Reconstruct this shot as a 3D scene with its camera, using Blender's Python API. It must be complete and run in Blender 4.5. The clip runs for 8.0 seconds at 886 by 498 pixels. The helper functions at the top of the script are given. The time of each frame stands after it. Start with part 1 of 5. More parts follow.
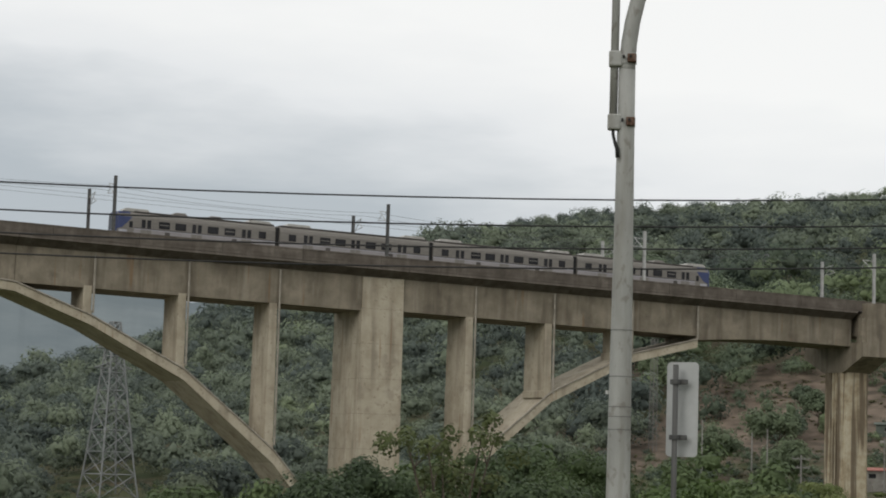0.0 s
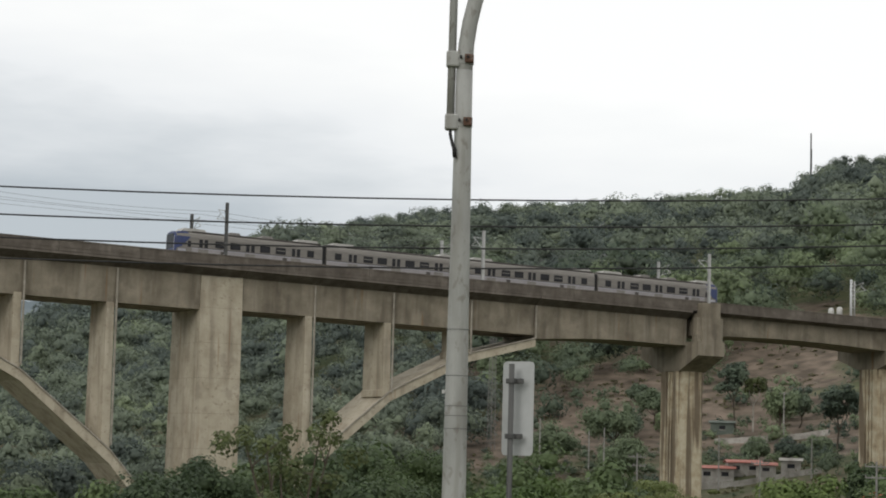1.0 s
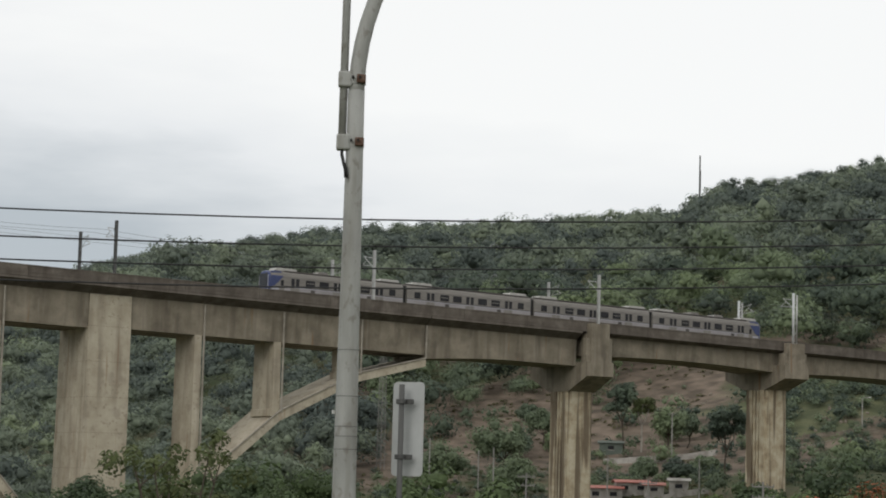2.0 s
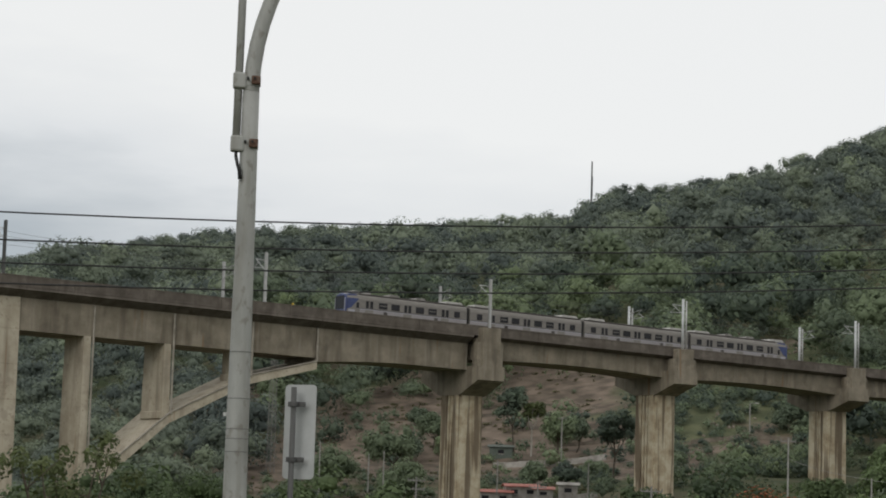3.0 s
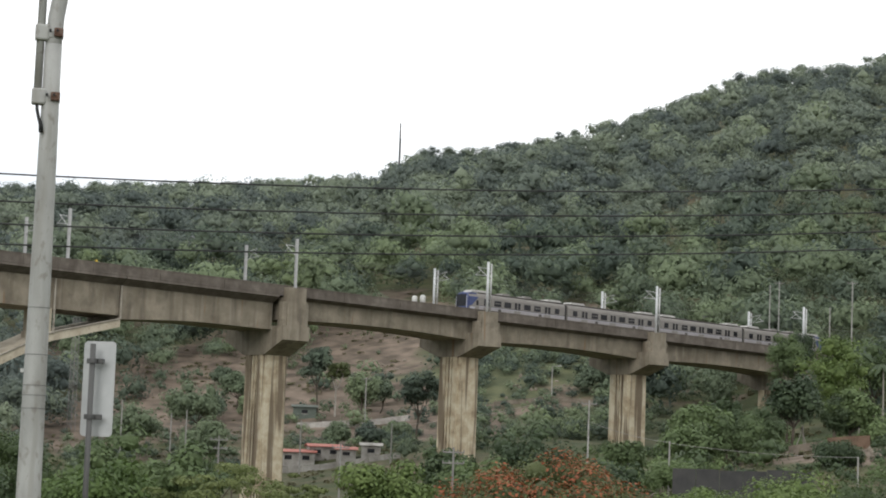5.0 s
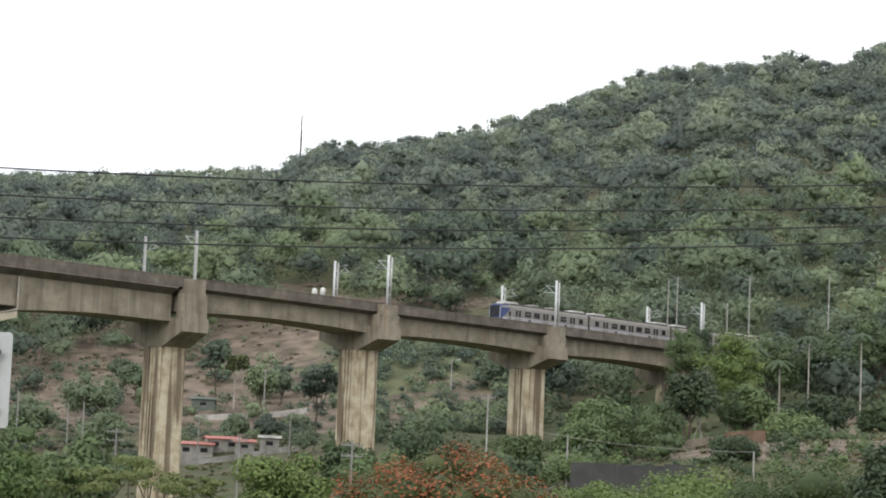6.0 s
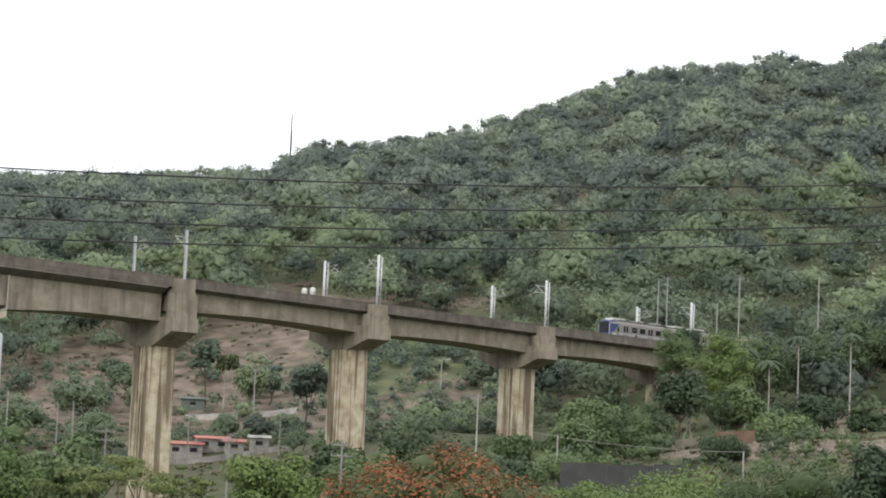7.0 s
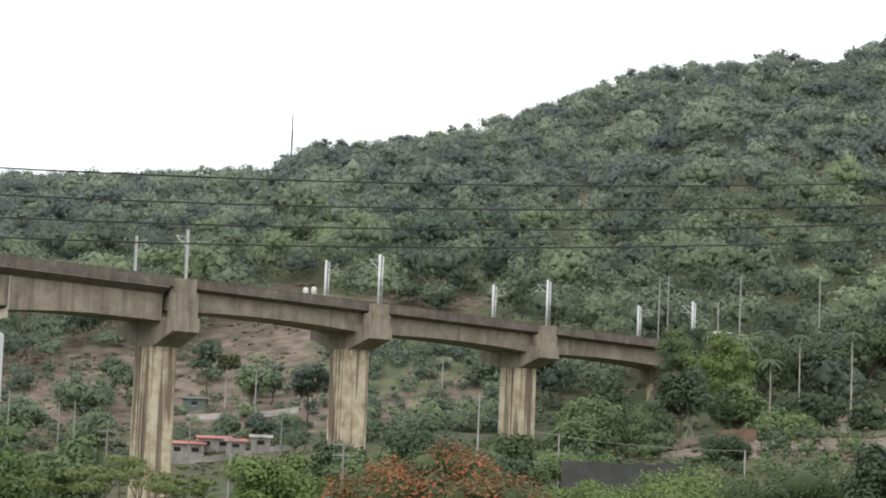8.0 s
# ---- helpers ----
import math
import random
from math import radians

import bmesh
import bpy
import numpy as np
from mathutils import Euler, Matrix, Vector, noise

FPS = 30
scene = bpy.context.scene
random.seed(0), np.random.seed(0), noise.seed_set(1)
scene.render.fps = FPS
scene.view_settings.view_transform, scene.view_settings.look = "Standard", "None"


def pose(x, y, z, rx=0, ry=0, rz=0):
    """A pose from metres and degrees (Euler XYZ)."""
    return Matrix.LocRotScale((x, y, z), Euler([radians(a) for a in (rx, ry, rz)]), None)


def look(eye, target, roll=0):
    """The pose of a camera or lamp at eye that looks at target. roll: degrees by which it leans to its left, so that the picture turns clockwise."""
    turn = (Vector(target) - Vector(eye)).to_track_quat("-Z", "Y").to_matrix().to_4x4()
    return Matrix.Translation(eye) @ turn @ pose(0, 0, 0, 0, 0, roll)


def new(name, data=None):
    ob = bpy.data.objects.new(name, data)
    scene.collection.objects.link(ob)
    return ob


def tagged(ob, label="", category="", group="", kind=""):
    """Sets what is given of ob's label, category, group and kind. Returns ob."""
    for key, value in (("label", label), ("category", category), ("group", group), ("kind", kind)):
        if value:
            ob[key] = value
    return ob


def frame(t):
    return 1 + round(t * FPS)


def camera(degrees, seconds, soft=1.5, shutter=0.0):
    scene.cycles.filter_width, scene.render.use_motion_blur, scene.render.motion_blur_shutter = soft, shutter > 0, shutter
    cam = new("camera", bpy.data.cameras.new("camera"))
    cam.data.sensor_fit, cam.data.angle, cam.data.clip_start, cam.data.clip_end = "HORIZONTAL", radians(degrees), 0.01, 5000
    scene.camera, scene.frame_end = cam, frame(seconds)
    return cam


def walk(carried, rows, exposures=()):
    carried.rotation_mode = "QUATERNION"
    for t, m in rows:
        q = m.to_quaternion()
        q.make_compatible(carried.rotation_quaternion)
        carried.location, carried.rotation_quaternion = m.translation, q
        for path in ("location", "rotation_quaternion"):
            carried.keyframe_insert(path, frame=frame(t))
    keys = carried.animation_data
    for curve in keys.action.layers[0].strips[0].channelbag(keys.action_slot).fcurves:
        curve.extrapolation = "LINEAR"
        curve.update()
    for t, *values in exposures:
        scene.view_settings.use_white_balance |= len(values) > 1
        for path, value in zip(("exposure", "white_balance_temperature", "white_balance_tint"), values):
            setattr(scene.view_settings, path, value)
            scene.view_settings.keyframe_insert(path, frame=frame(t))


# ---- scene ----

# x runs along the railway, y across it, z up; the camera stands at the origin on the road's edge.
cam = camera(23.3, 8.0, soft=1.9)
PATH = [
    (0.0, pose(-0.005, 0.003, 1.589, 95.649, -1.721, -24.769)),
    (0.5, pose(0.009, -0.003, 1.589, 95.553, -1.544, -27.245)),
    (1.0, pose(0.016, -0.008, 1.592, 95.744, -1.485, -29.043)),
    (1.5, pose(0.017, -0.010, 1.601, 96.054, -1.473, -30.492)),
    (3.0, pose(0.002, -0.001, 1.598, 96.517, -1.745, -34.896)),
    (3.5, pose(0.000, 0.000, 1.600, 96.303, -1.889, -36.209)),
    (4.0, pose(0.006, -0.003, 1.592, 96.064, -1.950, -37.584)),
    (4.5, pose(0.017, -0.013, 1.592, 95.839, -2.059, -38.814)),
    (5.0, pose(0.028, -0.022, 1.589, 95.646, -2.141, -40.115)),
    (6.3, pose(0.028, -0.022, 1.589, 95.576, -2.396, -43.070)),
    (6.5, pose(0.028, -0.022, 1.589, 95.576, -2.396, -43.077)),
    (7.5, pose(0.028, -0.022, 1.589, 95.580, -2.380, -43.064)),
    (8.0, pose(0.028, -0.022, 1.589, 95.556, -2.286, -43.035)),
]
EXPOSURES = [(0.0, -0.26, 6480, 10), (0.5, -0.14, 6480, 10), (1.5, -0.16, 6450, 10), (2.9, -0.36, 6420, 10), (3.5, -0.3, 6400, 10), (4.0, -0.08, 6380, 10),
             (4.5, 0.17, 6340, 10), (5.0, 0.34, 6300, 11), (6.5, 0.7, 6260, 11), (8.0, 0.7, 6260, 11)]
walk(cam, PATH, EXPOSURES)

# ---------------------------------------------------------------- light
world = bpy.data.worlds.new("overcast")
scene.world = world
world.use_nodes = True
wn, wl = world.node_tree.nodes, world.node_tree.links
wn.clear()


def wnode(kind, **kw):
    n = wn.new(kind)
    for k, v in kw.items():
        n.inputs[k].default_value = v
    return n


sky = wn.new("ShaderNodeTexSky")
sky.sky_type, sky.sun_disc = "NISHITA", False
sky.sun_elevation, sky.sun_rotation = radians(27), radians(236)
tc = wn.new("ShaderNodeTexCoord")
stretch = wn.new("ShaderNodeMapping")
stretch.inputs["Scale"].default_value = (1.0, 1.0, 4.0)
wl.new(tc.outputs["Generated"], stretch.inputs["Vector"])
cloud = wnode("ShaderNodeTexNoise", Scale=2.6, Detail=6.0, Roughness=0.55)
wl.new(stretch.outputs["Vector"], cloud.inputs["Vector"])
# a darker bank of cloud lies low over the valley's head
bank = wn.new("ShaderNodeVectorMath")
bank.operation = "DOT_PRODUCT"
bank.inputs[1].default_value = (-0.38, 0.2, -3.6)
wl.new(tc.outputs["Generated"], bank.inputs[0])
add = wn.new("ShaderNodeMath")
add.operation = "MULTIPLY_ADD"
add.inputs[1].default_value = 0.6
wl.new(cloud.outputs["Fac"], add.inputs[0])
lift = wn.new("ShaderNodeMath")
lift.inputs[1].default_value = 0.43
wl.new(bank.outputs["Value"], lift.inputs[0])
wl.new(lift.outputs["Value"], add.inputs[2])
ramp = wn.new("ShaderNodeValToRGB")
ramp.color_ramp.elements[0].position, ramp.color_ramp.elements[0].color = 0.02, (1.0, 1.0, 0.98, 1)
ramp.color_ramp.elements[1].position, ramp.color_ramp.elements[1].color = 0.34, (0.50, 0.545, 0.58, 1)
mid = ramp.color_ramp.elements.new(0.18)
mid.color = (0.86, 0.875, 0.88, 1)
wl.new(add.outputs["Value"], ramp.inputs["Fac"])
bg_sky, bg_cloud = wnode("ShaderNodeBackground", Strength=0.1), wnode("ShaderNodeBackground", Strength=1.15)
mix, wout = wnode("ShaderNodeMixShader", Fac=0.94), wn.new("ShaderNodeOutputWorld")
wl.new(sky.outputs["Color"], bg_sky.inputs["Color"])
wl.new(ramp.outputs["Color"], bg_cloud.inputs["Color"])
wl.new(bg_sky.outputs[0], mix.inputs[1])
wl.new(bg_cloud.outputs[0], mix.inputs[2])
wl.new(mix.outputs[0], wout.inputs["Surface"])

sun_data = bpy.data.lights.new("sun", "SUN")
sun_data.energy, sun_data.angle, sun_data.color = 0.9, radians(30), (1.0, 0.96, 0.9)
sun = new("sun", sun_data)
sun.matrix_world = look((-150, -100, 90), (0, 0, 0))


# ---------------------------------------------------------------- materials
def material(name, stops, rough=0.8, metal=0.0, scale=0.5, stretch_z=1.0, detail=6.0, bump=0.0, bump_scale=4.0, island=0.0, per_object=0.0, spec=0.3, second=None):
    """Noise at world size picks a colour between the stops; bump gives the fine relief."""
    m = bpy.data.materials.new(name)
    m.use_nodes = True
    n, l = m.node_tree.nodes, m.node_tree.links
    b = n["Principled BSDF"]
    b.inputs["Roughness"].default_value, b.inputs["Metallic"].default_value = rough, metal
    b.inputs["Specular IOR Level"].default_value = spec
    geo = n.new("ShaderNodeNewGeometry")
    mp = n.new("ShaderNodeMapping")
    mp.inputs["Scale"].default_value = (1, 1, stretch_z)
    l.new(geo.outputs["Position"], mp.inputs["Vector"])
    no = n.new("ShaderNodeTexNoise")
    no.inputs["Scale"].default_value, no.inputs["Detail"].default_value, no.inputs["Roughness"].default_value = scale, detail, 0.62
    l.new(mp.outputs["Vector"], no.inputs["Vector"])
    value = no.outputs["Fac"]
    for amount, socket in ((island, geo.outputs["Random Per Island"]), (per_object, None)):
        if amount:
            if socket is None:
                socket = n.new("ShaderNodeObjectInfo").outputs["Random"]
            a = n.new("ShaderNodeMath")
            a.operation = "MULTIPLY_ADD"
            a.inputs[1].default_value = amount
            l.new(socket, a.inputs[0])
            s = n.new("ShaderNodeMath")
            s.operation = "SUBTRACT"
            s.inputs[1].default_value = amount / 2
            l.new(value, s.inputs[0])
            l.new(s.outputs[0], a.inputs[2])
            value = a.outputs[0]
    r = n.new("ShaderNodeValToRGB")
    els = r.color_ramp.elements
    while len(els) < len(stops):
        els.new(0.5)
    for e, (p, c) in zip(els, stops):
        e.position, e.color = p, (*c, 1)
    l.new(value, r.inputs["Fac"])
    colour = r.outputs["Color"]
    # streaks and stains: each (scale, stretch, low, high, colour, strength)
    for k, (sc, sz, lo, hi, col, amount) in enumerate([second] if isinstance(second, tuple) else second or []):
        mp2, no2, rg, mx = n.new("ShaderNodeMapping"), n.new("ShaderNodeTexNoise"), n.new("ShaderNodeMapRange"), n.new("ShaderNodeMixRGB")
        mp2.inputs["Scale"].default_value, mp2.inputs["Location"].default_value = (1, 1, sz), (17.3 * k, 5.1 * k, 0)
        l.new(geo.outputs["Position"], mp2.inputs["Vector"])
        no2.inputs["Scale"].default_value, no2.inputs["Detail"].default_value = sc, 5.0
        l.new(mp2.outputs["Vector"], no2.inputs["Vector"])
        rg.inputs["From Min"].default_value, rg.inputs["From Max"].default_value, rg.inputs["To Max"].default_value = lo, hi, amount
        l.new(no2.outputs["Fac"], rg.inputs["Value"])
        l.new(rg.outputs["Result"], mx.inputs["Fac"])
        l.new(colour, mx.inputs["Color1"])
        mx.inputs["Color2"].default_value = (*col, 1)
        colour = mx.outputs["Color"]
    l.new(colour, b.inputs["Base Color"])
    if bump:
        nb, bp = n.new("ShaderNodeTexNoise"), n.new("ShaderNodeBump")
        nb.inputs["Scale"].default_value, nb.inputs["Detail"].default_value = bump_scale, 5.0
        l.new(geo.outputs["Position"], nb.inputs["Vector"])
        bp.inputs["Strength"].default_value, bp.inputs["Distance"].default_value = bump, 0.15
        l.new(nb.outputs["Fac"], bp.inputs["Height"])
        l.new(bp.outputs["Normal"], b.inputs["Normal"])
    return m


def leaves(name, dark, light, scale=0.05, own=0.0, veil=0.3, gloss=0.3):
    """Leaf colours by noise and by clump; own: how far each crown of a joined wood has its own tone;
    veil: light that passes through the leaves."""
    m = material(name, [(0.22, dark), (0.55, tuple((p + q) / 2 for p, q in zip(dark, light))), (0.85, light), (0.98, (light[0] * 1.06, light[1] * 1.08, light[2] * 0.92))],
                 rough=0.6, scale=scale, island=0.12, spec=gloss)
    n, l = m.node_tree.nodes, m.node_tree.links
    b = n["Principled BSDF"]
    if own:
        ramp_in = b.inputs["Base Color"].links[0].from_node.inputs["Fac"]
        tone, s, mul = n.new("ShaderNodeAttribute"), n.new("ShaderNodeMath"), n.new("ShaderNodeMath")
        tone.attribute_name = "tone"
        mul.operation = "MULTIPLY_ADD"
        mul.inputs[1].default_value, mul.inputs[2].default_value = own, -own / 2
        l.new(tone.outputs["Fac"], mul.inputs[0])
        l.new(ramp_in.links[0].from_socket, s.inputs[0])
        l.new(mul.outputs[0], s.inputs[1])
        l.new(s.outputs[0], ramp_in)
    out = n["Material Output"]
    tr, mx = n.new("ShaderNodeBsdfTranslucent"), n.new("ShaderNodeMixShader")
    l.new(b.inputs["Base Color"].links[0].from_socket, tr.inputs["Color"])
    mx.inputs["Fac"].default_value = veil
    l.new(b.outputs[0], mx.inputs[1])
    l.new(tr.outputs[0], mx.inputs[2])
    l.new(mx.outputs[0], out.inputs["Surface"])
    return m


CONCRETE = material("weathered concrete", [(0.3, (0.155, 0.132, 0.098)), (0.5, (0.215, 0.188, 0.143)), (0.7, (0.29, 0.253, 0.195))], rough=0.9, scale=0.35, bump=0.25, bump_scale=3.0,
                    second=[(0.9, 0.1, 0.5, 0.68, (0.10, 0.083, 0.062), 0.6), (1.3, 0.09, 0.56, 0.72, (0.32, 0.29, 0.235), 0.4), (0.55, 0.8, 0.56, 0.66, (0.105, 0.09, 0.07), 0.45), (1.3, 0.05, 0.64, 0.7, (0.2, 0.115, 0.055), 0.6)])
PALECONCRETE = material("pale board-marked concrete", [(0.3, (0.32, 0.278, 0.205)), (0.5, (0.41, 0.365, 0.28)), (0.7, (0.475, 0.43, 0.34))], rough=0.9, scale=0.35, bump=0.25, bump_scale=3.0,
                        second=[(0.8, 0.12, 0.52, 0.7, (0.21, 0.178, 0.135), 0.6), (0.6, 0.9, 0.57, 0.66, (0.25, 0.215, 0.165), 0.5), (2.2, 1.0, 0.62, 0.68, (0.2, 0.165, 0.12), 0.5), (1.6, 0.06, 0.64, 0.7, (0.23, 0.14, 0.075), 0.5)])
# stained parapets; on the deck slab this dark tone also paints the overhang's shade
PARAPET = material("dark stained concrete with slab shade", [(0.3, (0.085, 0.072, 0.06)), (0.55, (0.13, 0.112, 0.094)), (0.75, (0.2, 0.175, 0.15))], rough=0.9, scale=0.6, bump=0.25,
                   second=(1.2, 0.2, 0.5, 0.75, (0.065, 0.053, 0.043), 0.65))
PIER = material("streaked pier concrete", [(0.3, (0.24, 0.19, 0.125)), (0.46, (0.38, 0.32, 0.22)), (0.62, (0.48, 0.43, 0.32))], rough=0.9, scale=0.55, bump=0.4, bump_scale=2.0,
                second=(1.0, 0.05, 0.48, 0.57, (0.13, 0.1, 0.068), 0.9))
GALV = material("galvanised steel", [(0.3, (0.38, 0.38, 0.37)), (0.7, (0.5, 0.5, 0.49))], rough=0.5, metal=0.55, scale=1.5)
BRIGHT = material("bright galvanised tube", [(0.3, (0.42, 0.43, 0.43)), (0.7, (0.56, 0.57, 0.57))], rough=0.5, metal=0.0, scale=1.5)
DARKSTEEL = material("dull dark steel", [(0.3, (0.07, 0.07, 0.07)), (0.7, (0.14, 0.14, 0.135))], rough=0.6, metal=0.5, scale=2.0)
LAMPPAINT = material("grey painted steel", [(0.3, (0.235, 0.238, 0.222)), (0.5, (0.31, 0.313, 0.293)), (0.7, (0.385, 0.388, 0.366))], rough=0.55, scale=3.0, stretch_z=0.3, bump=0.05, bump_scale=30,
                     second=[(7.0, 0.08, 0.5, 0.66, (0.17, 0.155, 0.125), 0.5), (15.0, 0.6, 0.58, 0.68, (0.13, 0.11, 0.085), 0.45)])
RUST = material("rusted clamp steel", [(0.3, (0.07, 0.042, 0.032)), (0.55, (0.13, 0.075, 0.052)), (0.75, (0.2, 0.17, 0.145))], rough=0.9, scale=25, bump=0.4, bump_scale=60)
SIGNBACK = material("bare aluminium sign back", [(0.3, (0.36, 0.37, 0.365)), (0.7, (0.45, 0.46, 0.455))], rough=0.5, metal=0.25, scale=4)
BLACK = material("black rubber", [(0.3, (0.012, 0.012, 0.012)), (0.7, (0.03, 0.03, 0.03))], rough=0.7, scale=6)
STAINLESS = material("brushed stainless carriage side", [(0.3, (0.165, 0.155, 0.14)), (0.7, (0.225, 0.21, 0.19))], rough=0.6, metal=0.05, scale=0.8, stretch_z=6)
LOWSIDE = material("light grey lower carriage side", [(0.3, (0.26, 0.245, 0.245)), (0.7, (0.32, 0.305, 0.305))], rough=0.45, metal=0.2, scale=0.8)
ROOFGREY = material("sooty carriage roof", [(0.3, (0.05, 0.045, 0.042)), (0.7, (0.10, 0.092, 0.085))], rough=0.8, scale=0.8)
CABRIM = material("white cab paint", [(0.3, (0.3, 0.3, 0.33)), (0.7, (0.4, 0.4, 0.43))], rough=0.4, scale=1.5)
PALEUNIT = material("pale roof unit casing", [(0.3, (0.32, 0.31, 0.29)), (0.7, (0.46, 0.45, 0.42))], rough=0.6, scale=1.5)
UNITGREY = material("roof unit casing", [(0.3, (0.16, 0.15, 0.14)), (0.7, (0.26, 0.245, 0.225))], rough=0.6, scale=1.5)
BLUE = material("blue cab paint", [(0.3, (0.022, 0.034, 0.105)), (0.7, (0.036, 0.055, 0.155))], rough=0.35, scale=2, spec=0.5)
WINDOW = material("dark carriage glass", [(0.3, (0.01, 0.01, 0.012)), (0.7, (0.022, 0.022, 0.025))], rough=0.25, scale=1.0, spec=0.25)
DOORGREY = material("carriage door leaf", [(0.3, (0.18, 0.168, 0.152)), (0.7, (0.225, 0.21, 0.19))], rough=0.6, metal=0.05, scale=1.2)
REDROOF = material("faded red sheet roof", [(0.3, (0.3, 0.095, 0.07)), (0.7, (0.42, 0.18, 0.145))], rough=0.7, scale=0.8)
PLASTER = material("grey plastered wall", [(0.3, (0.2, 0.185, 0.165)), (0.7, (0.44, 0.42, 0.385))], rough=0.9, scale=0.7)
WHITE = material("white tank paint", [(0.3, (0.5, 0.5, 0.48)), (0.7, (0.62, 0.62, 0.6))], rough=0.5, scale=1)
GREENBOX = material("green container paint", [(0.3, (0.075, 0.092, 0.075)), (0.7, (0.115, 0.135, 0.115))], rough=0.7, scale=1)
BARK = material("grey brown bark", [(0.3, (0.05, 0.04, 0.03)), (0.7, (0.12, 0.1, 0.078))], rough=0.95, scale=3, stretch_z=0.3, bump=0.4, bump_scale=12)
PALEBARK = material("pale bark", [(0.3, (0.24, 0.22, 0.19)), (0.7, (0.36, 0.34, 0.30))], rough=0.95, scale=3, stretch_z=0.3)
ROCK = material("pale rubble", [(0.3, (0.12, 0.102, 0.08)), (0.7, (0.25, 0.215, 0.17))], rough=0.95, scale=0.8, bump=0.5)
DULLARM = material("dull grey fittings", [(0.3, (0.16, 0.155, 0.145)), (0.7, (0.25, 0.24, 0.225))], rough=0.8, scale=2)
POLEWOOD = material("concrete utility pole", [(0.3, (0.25, 0.24, 0.22)), (0.7, (0.36, 0.35, 0.33))], rough=0.9, scale=1.5)
BALLAST = material("track ballast", [(0.3, (0.10, 0.09, 0.08)), (0.7, (0.2, 0.18, 0.16))], rough=0.95, scale=3, bump=0.6)
# pale, greyed leaf colours: distance haze is painted into both woods
HAZYFOREST = leaves("forest leaves with painted haze", (0.112, 0.137, 0.124), (0.238, 0.28, 0.196), 0.02, own=0.7, veil=0.3, gloss=0.08)
HAZYWOOD = leaves("lower wood leaves with painted haze", (0.092, 0.12, 0.096), (0.222, 0.275, 0.158), 0.03, own=0.65, veil=0.35, gloss=0.12)
MIDLEAF = leaves("hillside leaves", (0.047, 0.071, 0.037), (0.145, 0.2, 0.08), 0.1, own=0.55)
BRIGHTLEAF = leaves("fresh green leaves", (0.06, 0.1, 0.028), (0.21, 0.275, 0.085), 0.5)
DEEPLEAF = leaves("deep green leaves", (0.034, 0.055, 0.022), (0.108, 0.152, 0.055), 0.4)
RICHLEAF = leaves("rich green leaves", (0.045, 0.078, 0.024), (0.145, 0.21, 0.062), 0.5)
ACACIALEAF = leaves("olive feathery leaves", (0.08, 0.102, 0.032), (0.2, 0.235, 0.085), 0.5)
REDLEAF = leaves("orange red blossom", (0.25, 0.076, 0.034), (0.43, 0.15, 0.066), 0.6)
TUFTLEAF = leaves("dry weeds", (0.075, 0.075, 0.035), (0.18, 0.165, 0.085), 0.3)
DRYLEAF = leaves("dry olive leaves", (0.045, 0.06, 0.024), (0.165, 0.195, 0.075), 0.8)

DARKGALV = material("aged galvanised steel", [(0.3, (0.06, 0.06, 0.058)), (0.7, (0.12, 0.12, 0.115))], rough=0.6, metal=0.4, scale=6, stretch_z=0.2)
PYLON = material("dull grey pylon steel", [(0.3, (0.18, 0.19, 0.19)), (0.7, (0.26, 0.27, 0.27))], rough=0.6, metal=0.2, scale=1)
DARKWALL = material("dark sheet fence", [(0.3, (0.035, 0.035, 0.035)), (0.7, (0.06, 0.058, 0.055))], rough=0.8, scale=0.8)
BROWNWALL = material("rough brown earth face", [(0.3, (0.09, 0.06, 0.04)), (0.7, (0.17, 0.115, 0.08))], rough=0.95, scale=0.8, bump=0.6)
PALEPIPE = material("weathered drain pipe", [(0.3, (0.2, 0.18, 0.145)), (0.7, (0.36, 0.33, 0.28))], rough=0.7, scale=0.8)
YELLOWBLACK = material("yellow and black bands", [(0.49, (0.03, 0.03, 0.03)), (0.51, (0.6, 0.42, 0.05))], rough=0.6, scale=1.6, detail=0)


# ---------------------------------------------------------------- mesh tools
def mesh_from(name, verts, faces, mats, mat_index=None, smooth=False):
    me = bpy.data.meshes.new(name)
    me.from_pydata([tuple(v) for v in verts], [], [tuple(f) for f in faces])
    for m in mats:
        me.materials.append(m)
    if mat_index is not None:
        me.polygons.foreach_set("material_index", np.asarray(mat_index, dtype=np.int32))
    if smooth:
        me.polygons.foreach_set("use_smooth", np.ones(len(me.polygons), dtype=bool))
    me.update()
    return me


def part(name, bm, mat, parent=None, label="", smooth=False):
    """Links a bmesh as one mesh object under a thing or a part."""
    me = bpy.data.meshes.new(name)
    bmesh.ops.recalc_face_normals(bm, faces=bm.faces[:])
    bm.to_mesh(me)
    bm.free()
    me.materials.append(mat)
    if smooth:
        for p in me.polygons:
            p.use_smooth = True
    ob = new(name, me)
    if parent is not None:
        ob.parent = parent
    if label:
        tagged(ob, label)
    return ob


